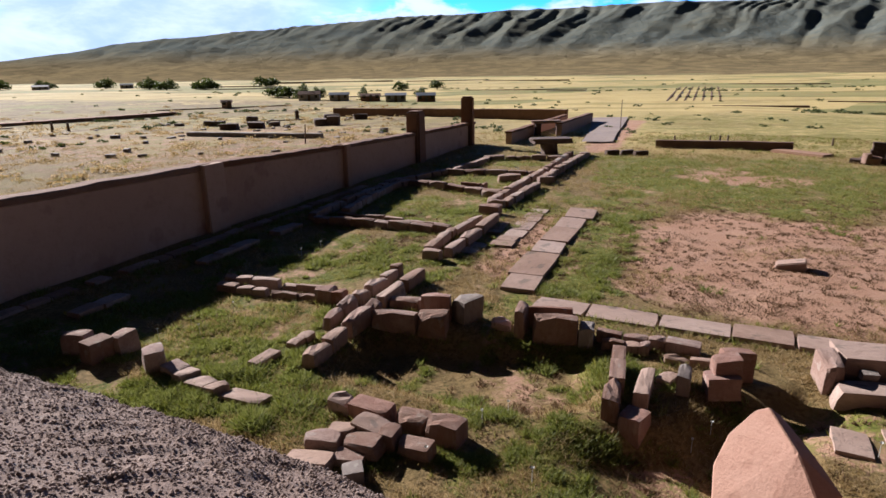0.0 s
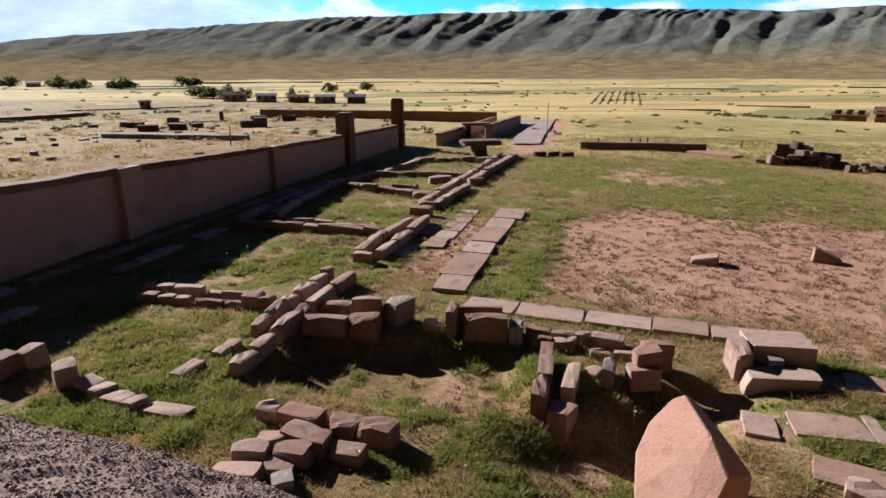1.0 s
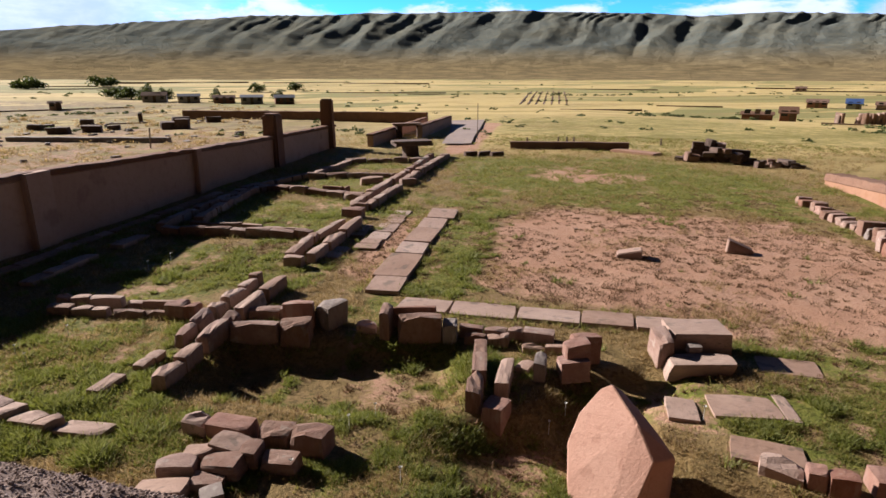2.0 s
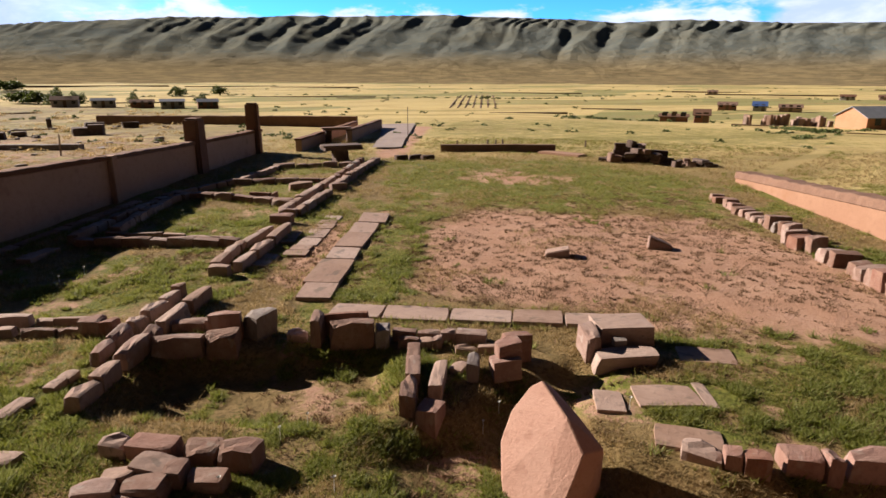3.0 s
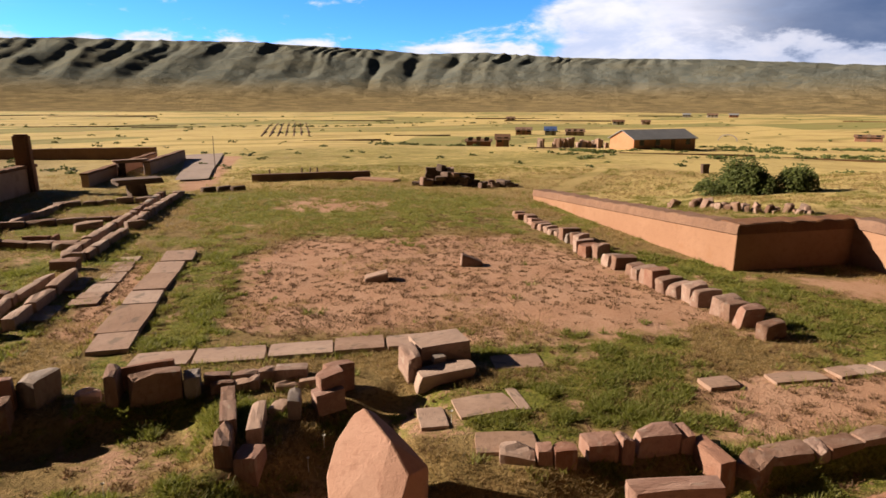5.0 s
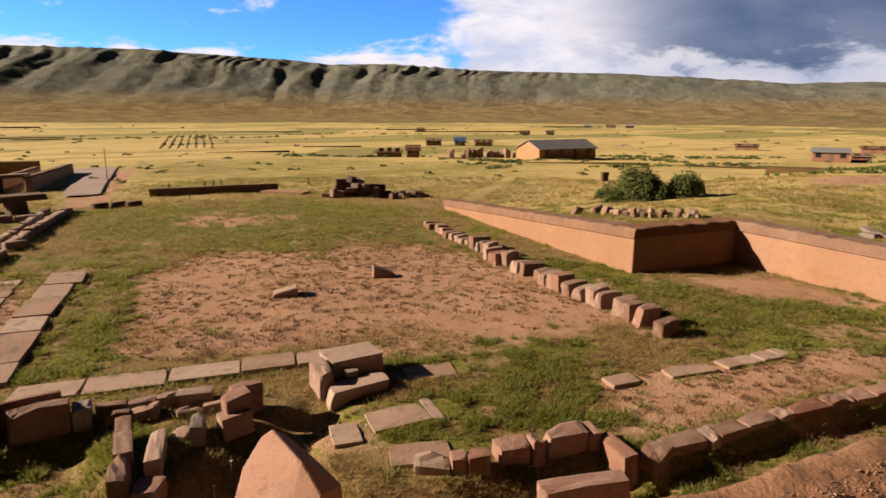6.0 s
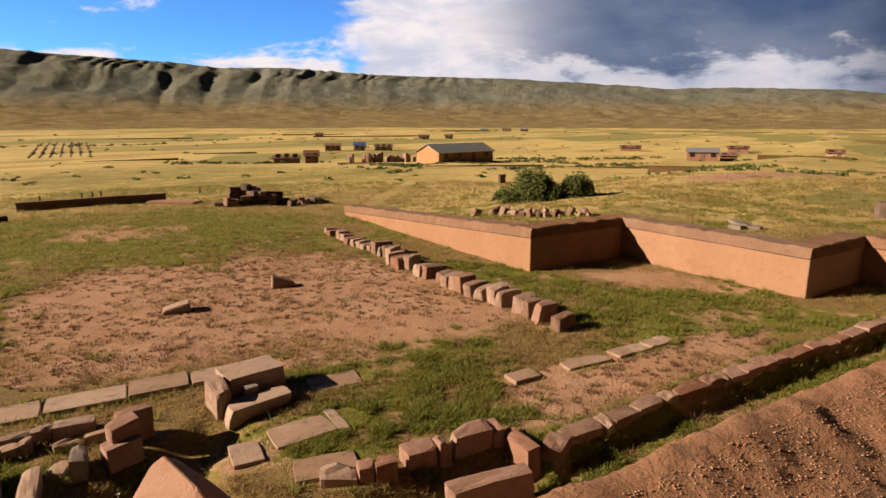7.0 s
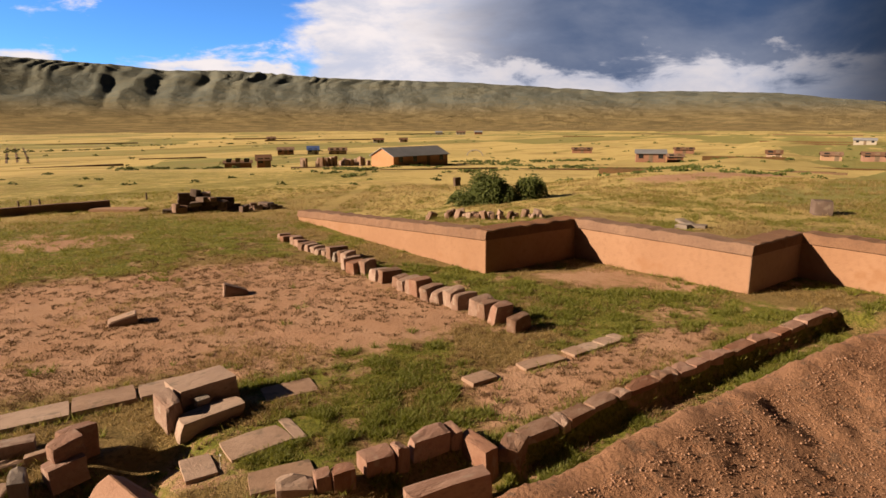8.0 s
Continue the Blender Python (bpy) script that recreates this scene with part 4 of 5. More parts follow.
def make_pointed_stone():
    bm = bmesh.new()
    face = [(4.74, 7.77, 1.16), (4.59, 7.88, 1.04), (4.27, 7.9, 0.63), (4.02, 7.75, 0.2), (3.88, 7.4, -0.22), (4.2, 6.7, -0.35), (3.82, 7.05, -0.7), (4.15, 6.35, -0.8), (4.87, 6.63, 0.47), (4.83, 7.1, 0.86)]
    back = [(5.3, 6.72, 0.42), (5.4, 6.9, -0.8), (4.95, 7.8, 1.0), (5.35, 7.6, -0.8), (4.4, 8.2, -0.8), (4.62, 6.42, -0.75), (4.95, 6.55, -0.75), (5.15, 7.2, 0.72)]
    pts = face + back
    for p in pts:
        bm.verts.new(p)
    hull = bmesh.ops.convex_hull(bm, input=bm.verts[:])
    bmesh.ops.delete(bm, geom=[g for g in hull["geom_interior"] if isinstance(g, bmesh.types.BMVert)], context="VERTS")
    bmesh.ops.bevel(bm, geom=bm.edges[:], offset=0.016, segments=1, affect="EDGES", clamp_overlap=True)
    bmesh.ops.remove_doubles(bm, verts=bm.verts[:], dist=0.012)
    bmesh.ops.triangulate(bm, faces=bm.faces[:])
    bmesh.ops.subdivide_edges(bm, edges=[e for e in bm.edges if e.calc_length() > 0.15], cuts=3, use_grid_fill=False)
    for v in bm.verts:
        v.co += 0.008 * noise.noise_vector(v.co * 3.0)
    return tagged(part("pointed_stone", bm, PINK_STONE), "large pointed pink sandstone slab set upright in the ground", "stone")


make_pointed_stone()


# ---- more materials ----
LEAF = surface("shrub_leaves", (rgb(0.10, 0.14, 0.03), rgb(0.15, 0.18, 0.036), rgb(0.07, 0.095, 0.024)), (0.8, 6.0), 0.7, 0.1, spread=0.3, island=True, leafy=0.25)
BARK = surface("bark", (rgb(0.10, 0.07, 0.045), rgb(0.13, 0.09, 0.06), rgb(0.07, 0.05, 0.035)), (2.0, 12.0), 0.9, 0.6)
GRASS = surface("green_grass_blades", (rgb(0.27, 0.285, 0.05), rgb(0.38, 0.345, 0.075), rgb(0.19, 0.21, 0.035)), (0.5, 3.0), 0.65, 0.0, spread=0.35, island=True, coord="World", leafy=0.5)
HERB = surface("herb_leaves", (rgb(0.235, 0.275, 0.04), rgb(0.32, 0.33, 0.06), rgb(0.16, 0.185, 0.03)), (0.5, 3.0), 0.6, 0.0, spread=0.35, island=True, coord="World", leafy=0.5)
DRY = surface("dry_grass_blades", (rgb(0.55, 0.39, 0.16), rgb(0.42, 0.305, 0.115), rgb(0.28, 0.20, 0.072)), (0.6, 3.0), 0.8, 0.0, spread=0.4, island=True, coord="World", leafy=0.5)
TUSSOCK = surface("withered_tussock", (rgb(0.27, 0.155, 0.07), rgb(0.20, 0.12, 0.055), rgb(0.14, 0.085, 0.04)), (0.8, 3.0), 0.85, 0.0, spread=0.4, island=True, coord="World", leafy=0.25)
PETAL = surface("white_petals", (rgb(0.75, 0.75, 0.70), rgb(0.8, 0.8, 0.76), rgb(0.7, 0.7, 0.62)), (5.0, 20.0), 0.6, 0.0, spread=0.05)
BRICK_RED = surface("red_brick_wall", (rgb(0.33, 0.155, 0.095), rgb(0.38, 0.19, 0.12), rgb(0.28, 0.135, 0.085)), (0.6, 5.0), 0.9, 0.3, spread=0.15)
ORANGE = surface("orange_wall", (rgb(0.55, 0.29, 0.17), rgb(0.6, 0.33, 0.2), rgb(0.48, 0.25, 0.15)), (0.6, 4.0), 0.85, 0.2, spread=0.05)
PALE = surface("pale_render", (rgb(0.52, 0.47, 0.41), rgb(0.58, 0.53, 0.47), rgb(0.44, 0.39, 0.33)), (0.6, 4.0), 0.85, 0.2, spread=0.15)
TIN = surface("tin_roof", (rgb(0.25, 0.27, 0.31), rgb(0.31, 0.33, 0.37), rgb(0.2, 0.2, 0.22)), (0.4, 3.0), 0.45, 0.2, spread=0.15)
BLUE_TIN = surface("blue_tin_roof", (rgb(0.07, 0.13, 0.34), rgb(0.09, 0.16, 0.40), rgb(0.06, 0.10, 0.26)), (0.4, 3.0), 0.45, 0.2, spread=0.1)
THATCH = surface("brown_roof", (rgb(0.20, 0.11, 0.07), rgb(0.25, 0.14, 0.09), rgb(0.15, 0.09, 0.06)), (0.6, 5.0), 0.9, 0.4, spread=0.2)
OPENING = surface("dark_window_glass", (rgb(0.03, 0.032, 0.035), rgb(0.04, 0.042, 0.046), rgb(0.025, 0.025, 0.027)), (1.0, 6.0), 0.2, 0.0, spread=0.1)
WOOD = surface("weathered_wood", (rgb(0.20, 0.14, 0.09), rgb(0.25, 0.18, 0.12), rgb(0.15, 0.10, 0.07)), (1.5, 10.0), 0.85, 0.4)
CONCRETE = surface("grey_road", (rgb(0.34, 0.27, 0.235), rgb(0.40, 0.32, 0.275), rgb(0.28, 0.22, 0.19)), (0.3, 3.0), 1.0, 0.3, spread=0.0, coord="World")


def height_at(x, y):
    return float(ground_height(np.array([float(x)]), np.array([float(y)]))[0])


# ---- raised line, table stone and gate walls beyond the rooms ----
def make_table_stone():
    thing = base("table_stone", 7.6, 43.4, height_at(7.6, 43.4), label="broad flat stone resting on a short pedestal", category="stone table")
    keep(stone("pedestal", 7.6, 43.4, height_at(7.6, 43.4) - 0.1, 1.1, 0.8, 0.95, 0.3, None, "dark"), thing)
    keep(stone("slab", 7.7, 43.5, height_at(7.6, 43.4) + 0.82, 2.9, 1.3, 0.36, 0.1, None, "dark"), thing)


make_table_stone()


# made-up gate, standing in for an unclear white-topped boxy thing, car-like in shape
def make_gate_stand_in():
    z = height_at(9.8, 57.5)
    thing = base("gate_stand_in", 9.8, 57.5, z, label="two dark uprights under a pale flat top, standing in for an unclear boxy thing", category="gate")
    for x in (8.9, 10.9):
        keep(stone("upright", x, 57.5, z - 0.1, 0.5, 0.7, 1.3, 0.1, None, "dark", 0.0, True), thing)
    keep(stone("lintel", 9.7, 57.5, z + 1.15, 2.9, 0.9, 0.28, 0.1, None, "slab", 0.0, True), thing)


make_gate_stand_in()


def plain_wall(name, a, b, thick, height, material, label, category="wall", cap=None, sink=0.5):
    thing = base(name, 0, 0, label=label, category=category)
    za, zb = height_at(*a), height_at(*b)
    strip_wall("wall_body", a, b, thick, za - sink, zb - sink, za + height, zb + height, material, thing, 1, 0.0, "", 1.5, 0.03, seed=int(a[0] * 10) % 97)
    if cap:
        strip_wall("coping", a, b, thick + 0.1, za + height, zb + height, za + height + 0.15, zb + height + 0.15, cap, thing, 1, 0.0, "", 1.5, 0.03, seed=5)
    return thing


plain_wall("gate_wall", (5.6, 50.0), (15.5, 76.0), 0.5, 0.9, MUD_WALL, "low plastered wall beside the road", cap=ADOBE_CAP)
plain_wall("gate_wall", (11.0, 56.5), (18.6, 76.0), 0.5, 1.1, MUD_WALL, "low plastered wall casting shade over the road", cap=ADOBE_CAP)
plain_wall("enclosure_wall", (-19.5, 108.0), (16.0, 80.0), 0.6, 1.5, ADOBE_CAP, "long dark earthen enclosure wall on the plain")
plain_wall("sunken_edge", (16.3, 46.4), (25.2, 43.4), 0.5, 0.62, ADOBE_CAP, "low dark retaining edge at the far end of the court")
plain_wall("low_stone_wall", (-27.0, 63.5), (-11.8, 57.6), 0.6, 0.45, GREY_STONE, "low ruined stone wall on bare ground")
plain_wall("earth_bank", (-90.0, 100.0), (-62.0, 142.0), 3.0, 0.6, GRAVEL, "long overgrown earth bank", "bank")


def make_road():
    bm = bmesh.new()
    vs = []
    for x0, x1, y in ((11.4, 14.0, 50.0), (13.8, 16.6, 58.0), (16.0, 19.4, 66.0), (18.2, 22.4, 75.0), (20.2, 25.4, 84.0)):
        vs.append([bm.verts.new((x, y, height_at(x, y) + 0.14)) for x in np.linspace(x0, x1, 4)])
    for r0, r1 in zip(vs, vs[1:]):
        for j in range(3):
            bm.faces.new((r0[j], r0[j + 1], r1[j + 1], r1[j]))
    return tagged(part("road", bm, CONCRETE), "pale grey access road in the shade of a wall", "road", kind="structure")


make_road()
for x, y in ((12.0, 42.9), (13.1, 43.0), (13.9, 42.4)):
    loose("fallen_block", "dark squared stone lying at the road's end", "blocks at the road", x, y, height_at(x, y) - 0.05, 0.95, 0.4, 0.4, 0.1, "dark")

# a ramp beside the sunken edge
bm = bmesh.new()
box(bm, 24.9, 41.8, -0.35, 1.4, 3.8, 0.5, 0.5)
bmesh.ops.bevel(bm, geom=bm.edges[:], offset=0.08, segments=2, affect="EDGES")
tagged(part("ramp", bm, ADOBE), "short plastered ramp at the court's far corner", "ramp")

# heaps of rubble
rubble = random.Random(3)
for i in range(34):
    k = rubble.random()
    x, y = 26.0 + 5.2 * k + rubble.gauss(0, 0.3), 37.0 - 4.2 * k + rubble.gauss(0, 0.45)
    lift = max(0.0, 1.25 - abs(k - 0.3) * 3.6) * rubble.random()
    loose("rubble_stone", "dark broken stone in a tumbled heap", "rubble heap", x, y, height_at(x, y) + lift - 0.15, rubble.uniform(0.4, 1.0), rubble.uniform(0.35, 0.7), rubble.uniform(0.3, 0.65), rubble.uniform(0, 3), rubble.choice(("red", "dark", "dark")), 9.0)
for course, (k0, k1) in enumerate(((-0.05, 1.0), (0.05, 0.9), (0.1, 0.5))):
    k = k0
    while k < k1:
        x, y = 26.7 + 2.9 * k + rubble.gauss(0, 0.08), 37.3 - 2.1 * k + rubble.gauss(0, 0.12)
        loose("rubble_stone", "dark squared stone stacked in a ruined pile", "rubble heap", x, y, height_at(x, y) - 0.1 + 0.46 * course, rubble.uniform(0.8, 1.2), 0.8, 0.5, -0.6 + rubble.gauss(0, 0.12), "dark", 3.0)
        k += 0.27
for i in range(40):
    k = i / 39
    x, y = 26.6 + 0.4 * math.sin(k * 9) - 0.3 * k + rubble.gauss(0, 0.2), 17.0 - 6.6 * k + rubble.gauss(0, 0.12)
    if 0.05 < k < 0.16:
        continue
    loose("terrace_stone", "pale upright stone in a ragged row on the terrace", "stones on the terrace", x + 0.8, y, height_at(x + 0.8, y) - 0.12, rubble.uniform(0.22, 0.45), rubble.uniform(0.16, 0.32), rubble.uniform(0.3, 0.6), rubble.uniform(-1.2, 0.8), rubble.choice(("slab", "red", "red")), 18.0)
loose("terrace_block", "single dark cube of stone on grass", "", 35.0, -0.95, height_at(35.0, -0.95) - 0.05, 0.9, 0.8, 0.75, 0.2, "dark")
for i in range(5):
    loose("terrace_stone", "flat stone lying behind the coping", "stones behind the coping", 28.2 + rubble.gauss(0, 0.5), 4.0 + rubble.gauss(0, 0.5), 1.5, 0.6, 0.4, 0.25, rubble.uniform(0, 3), "grey", 6.0)
for i in range(26):
    k = rubble.random()
    x, y = 82.5 + 8.5 * k + rubble.gauss(0, 0.4), 80.0 - 7.0 * k + rubble.gauss(0, 0.8)
    loose("standing_stone", "pale standing stone in a field beside houses", "stones by the houses", x, y, height_at(x, y) - 0.2, rubble.uniform(0.6, 1.1), rubble.uniform(0.5, 0.8), rubble.uniform(1.1, 2.2), rubble.uniform(0, 3), "slab", 4.0)
for x, y, sx, sz in ((-28.9, 91.9, 1.6, 1.1), (-15.0, 77.6, 3.0, 1.0), (-14.0, 77.0, 1.6, 1.3), (-31.0, 80.7, 1.6, 0.8), (-22.0, 79.0, 1.4, 0.7), (-34.0, 92.0, 1.8, 0.6), (-17.5, 95.0, 2.4, 0.9), (-12.5, 92.0, 2.2, 0.9), (-26.0, 73.5, 2.2, 0.8), (-23.0, 74.5, 2.0, 0.9), (-24.0, 100.0, 0.6, 1.6), (-37.0, 85.0, 1.2, 0.5), (53.0, 30.0, 0.8, 1.0)):
    loose("ruin_block", "large dark carved stone on bare ground", "scattered monoliths", x, y, height_at(x, y) - 0.1, sx, sx * 0.5, sz, rubble.uniform(-0.4, 0.4), "dark", 3.0)
for i in range(60):
    x, y = rubble.uniform(-46, -4), rubble.uniform(38, 100)
    if y > 26 - 1.9 * x * 0 and x < -8 + (y - 24) * 0.3:
        loose("field_stone", "small stone on bare ground beyond the wall", "stones beyond the wall", x, y, height_at(x, y) - 0.08, rubble.uniform(0.3, 0.9), rubble.uniform(0.3, 0.6), rubble.uniform(0.2, 0.45), rubble.uniform(0, 3), "grey", 6.0)


# ---- houses on the plain ----
def house(x, y, turn, w, d, h, walls, roof, label, gable=0.9, openings=3):
    """A plain house: walls, pitched roof with eaves, a door and windows set into the long side."""
    w, d, h = w * 0.7, d * 0.7, h * 0.74
    z = height_at(x, y)
    thing = base("house", x, y, z, label=label, category="house", group="houses on the plain")
    m = pose(x, y, z, 0, 0, math.degrees(turn))
    bm = bmesh.new()
    box(bm, 0, 0, -0.6, w, d, h + 0.6)
    ends = []
    for sx in (-1, 1):
        ends.append([bm.verts.new((sx * w / 2, -d / 2, h)), bm.verts.new((sx * w / 2, d / 2, h)), bm.verts.new((sx * w / 2, 0, h + gable))])
        bm.faces.new(ends[-1])
    bm.transform(m)
    keep(part("wall", bm, walls), thing)
    bm = bmesh.new()
    for sy in (-1, 1):
        low, high = sy * (d / 2 + 0.35), 0.0
        q = []
        for px in (-w / 2 - 0.3, w / 2 + 0.3):
            for py, pz in ((low, h - 0.35 * gable / (d / 2)), (high, h + gable)):
                q.append((px, py, pz + 0.02))
        top = [bm.verts.new((a, b, c + 0.1)) for a, b, c in q]
        bot = [bm.verts.new((a, b, c)) for a, b, c in q]
        order = (0, 1, 3, 2)
        bm.faces.new([top[i] for i in order])
        bm.faces.new([bot[i] for i in reversed(order)])
        for i, j in zip(order, order[1:] + order[:1]):
            bm.faces.new((top[j], top[i], bot[i], bot[j]))
    bmesh.ops.recalc_face_normals(bm, faces=bm.faces)
    bm.transform(m)
    keep(part("roof", bm, roof), thing)
    for side in (-1, 1):
        for i in range(openings):
            px = (i + 0.5) / openings * w - w / 2
            is_door = i == openings // 2
            bm = bmesh.new()
            box(bm, px, side * (d / 2 + 0.01), 0.0 if is_door else 0.95, 0.9 if is_door else 1.0, 0.06, 2.0 if is_door else 0.95)
            bm.transform(m)
            keep(part("door" if is_door else "window", bm, WOOD if is_door else OPENING), thing)


house(93.6, 63.6, -0.2, 20.0, 8.4, 2.8, ORANGE, TIN, "long orange house with a grey tin roof", 1.35, 4)
house(81.5, 89.5, -0.7, 3.6, 3.0, 2.2, BRICK_RED, THATCH, "small red brick house beside a low wall", 0.8, 2)
house(85.0, 101.0, -0.75, 7.5, 3.0, 1.5, BRICK_RED, THATCH, "low dark brick shed", 0.4, 3)
house(144.0, 136.0, -0.8, 5.0, 4.0, 2.2, PALE, BLUE_TIN, "small house with a bright blue tin roof", 1.0, 2)
house(139.0, 143.0, -0.8, 7.0, 4.0, 2.2, BRICK_RED, THATCH, "low brown house with a dark roof", 0.7, 3)
house(150.0, 131.0, -0.8, 8.0, 4.0, 1.8, MUD_WALL, THATCH, "low mud house with a thatched roof", 0.7, 3)
house(142.0, 31.0, -1.3, 9.0, 6.0, 2.8, BRICK_RED, TIN, "red brick farmhouse with a tin roof", 0.7, 3)
house(149.0, 27.0, -1.3, 5.0, 4.0, 1.9, BRICK_RED, THATCH, "small brick outbuilding beside a farmhouse", 0.5, 2)
house(160.4, 7.3, -1.5, 4.5, 3.0, 1.8, MUD_WALL, THATCH, "small dark hut of mud brick", 0.6, 2)
house(172.5, -4.2, -1.5, 6.0, 3.5, 1.9, MUD_WALL, THATCH, "small mud farm building", 0.6, 2)
house(172.0, -13.0, -1.5, 8.0, 4.0, 2.0, BRICK_RED, THATCH, "low red farm building", 0.6, 3)
house(300.0, -18.0, -1.6, 11.0, 5.0, 2.6, PALE, TIN, "white house with a pale roof", 0.8, 3)
house(194.6, 64.6, -1.2, 9.0, 4.0, 1.8, BRICK_RED, THATCH, "low brick farm buildings", 0.5, 3)
house(198.5, 33.6, -1.3, 8.0, 4.0, 1.8, BRICK_RED, THATCH, "low brick farm building with a brown roof", 0.5, 3)
house(491.0, 280.0, -1.0, 12.0, 6.0, 3.0, PALE, THATCH, "pale house far out on the plain", 1.0, 3)
house(503.0, 268.0, -1.0, 10.0, 6.0, 3.0, BRICK_RED, TIN, "red brick house far out on the plain", 1.0, 3)
house(478.0, 296.0, -1.0, 9.0, 6.0, 3.0, PALE, TIN, "distant pale house with a tin roof", 1.0, 3)
house(256.0, 195.7, -0.9, 8.0, 4.0, 2.2, PALE, THATCH, "small house far out on the plain", 0.8, 3)
house(268.0, 188.0, -0.9, 6.0, 4.0, 2.0, MUD_WALL, THATCH, "small mud house far out on the plain", 0.8, 2)
house(248.0, 267.0, -0.75, 7.0, 4.0, 2.2, MUD_WALL, THATCH, "mud house far out among fields", 0.8, 2)
house(-15.1, 195.0, 0.08, 9.0, 6.0, 2.8, PALE, TIN, "pale house with a flat grey roof", 0.6, 3)
house(-5.5, 194.0, 0.08, 8.0, 6.0, 2.8, BRICK_RED, TIN, "brick house with a grey roof", 0.7, 3)
house(-35.0, 207.0, 0.1, 9.0, 5.0, 2.8, PALE, TIN, "white house with dark doors", 0.6, 3)
house(-46.0, 212.0, 0.1, 10.0, 6.0, 3.0, PALE, THATCH, "low house behind trees", 0.9, 3)
house(-24.0, 203.0, 0.1, 9.0, 5.0, 2.2, BRICK_RED, THATCH, "low brown house between paler ones", 0.7, 3)
house(-59.0, 167.0, 0.3, 3.6, 3.6, 2.2, MUD_WALL, THATCH, "small square mud tower", 0.5, 2)
house(-280.0, 430.0, 0.4, 14.0, 7.0, 3.0, PALE, TIN, "pale house among far trees", 1.0, 3)
house(-330.0, 440.0, 0.4, 16.0, 7.0, 3.2, PALE, TIN, "white farm far off on the plain", 1.0, 3)
house(-230.0, 450.0, 0.4, 12.0, 7.0, 3.0, PALE, TIN, "small white house on the far plain", 1.0, 3)


def make_arch():
    bm = bmesh.new()
    rings = []
    for i in range(15):
        a = math.pi * i / 14
        c, z = math.cos(a), math.sin(a)
        rings.append([bm.verts.new((c * r, d, z * r * 0.75)) for r, d in ((2.5, -0.3), (2.5, 0.3), (2.15, 0.3), (2.15, -0.3))])
    for r0, r1 in zip(rings, rings[1:]):
        for j in range(4):
            bm.faces.new((r0[j], r0[(j + 1) % 4], r1[(j + 1) % 4], r1[j]))
    bmesh.ops.recalc_face_normals(bm, faces=bm.faces)
    bm.transform(pose(159.4, 85.6, height_at(159.4, 85.6) - 0.1, 0, 0, -62))
    return tagged(part("arch", bm, PALE), "white round arch standing in the fields", "arch")


make_arch()


# ---- posts and poles ----
def post(x, y, h, r, lean, label):
    bm = bmesh.new()
    bmesh.ops.create_cone(bm, cap_ends=True, segments=8, radius1=r, radius2=r * 0.8, depth=h, matrix=Matrix.Translation((0, 0, h / 2)))
    bm.transform(pose(x, y, height_at(x, y) - 0.1, lean, lean * 0.5, 0))
    return tagged(part("post", bm, WOOD), label, "post", "posts")


post(-12.2, 53.0, 1.8, 0.07, 12, "pale leaning wooden post")
post(-2.6, 44.0, 2.4, 0.06, 0, "thin dark post beside a wall pillar")
post(16.0, 55.0, 3.4, 0.04, 0, "thin pole beside the road")
post(-51.0, 79.0, 1.3, 0.2, 0, "short dark post on bare ground")
post(-49.5, 80.0, 1.2, 0.2, 0, "short dark post on bare ground")
for x, y in ((18.8, 49.2), (21.6, 49.0), (22.3, 48.8), (22.9, 48.7), (30.0, 46.5)):
    post(x, y, 0.7, 0.09, 0, "short wooden stake in the grass")


# ---- shrubs, trees ----
def leaf_cloud(bm, rng, center, size, count, leaf):
    """Small leaves in uneven clumps inside an ellipsoid."""
    clumps = [(Vector((rng.gauss(0, 0.42), rng.gauss(0, 0.42), rng.uniform(0.05, 0.85))), rng.uniform(0.16, 0.34)) for _ in range(max(4, count // 60))]
    for _ in range(count):
        c, s = rng.choice(clumps)
        p = c + Vector((rng.gauss(0, s), rng.gauss(0, s), rng.gauss(0, s * 0.7)))
        flat = math.hypot(p.x, p.y)
        edge = 0.8 + 0.22 * math.sin(3.1 * math.atan2(p.y, p.x) + center[0]) + rng.uniform(-0.28, 0.16)
        if flat > edge:
            p.x, p.y, flat = p.x * edge / flat, p.y * edge / flat, edge
        p.z = min(max(p.z, 0.02), (0.72 + 0.25 * math.sin(5.0 * p.x + 2.0 * center[1]) + rng.uniform(-0.22, 0.2)) * math.sqrt(max(0.02, 1.05 - flat * flat)))
        p = Vector(center) + Vector((p.x * size[0], p.y * size[1], p.z * size[2]))
        u = Vector((rng.gauss(0, 1), rng.gauss(0, 1), rng.gauss(0, 1))).normalized() * leaf
        v = u.orthogonal().normalized() * leaf * 0.6
        bm.faces.new([bm.verts.new(q) for q in (p - u, p + v, p + u, p - v)])


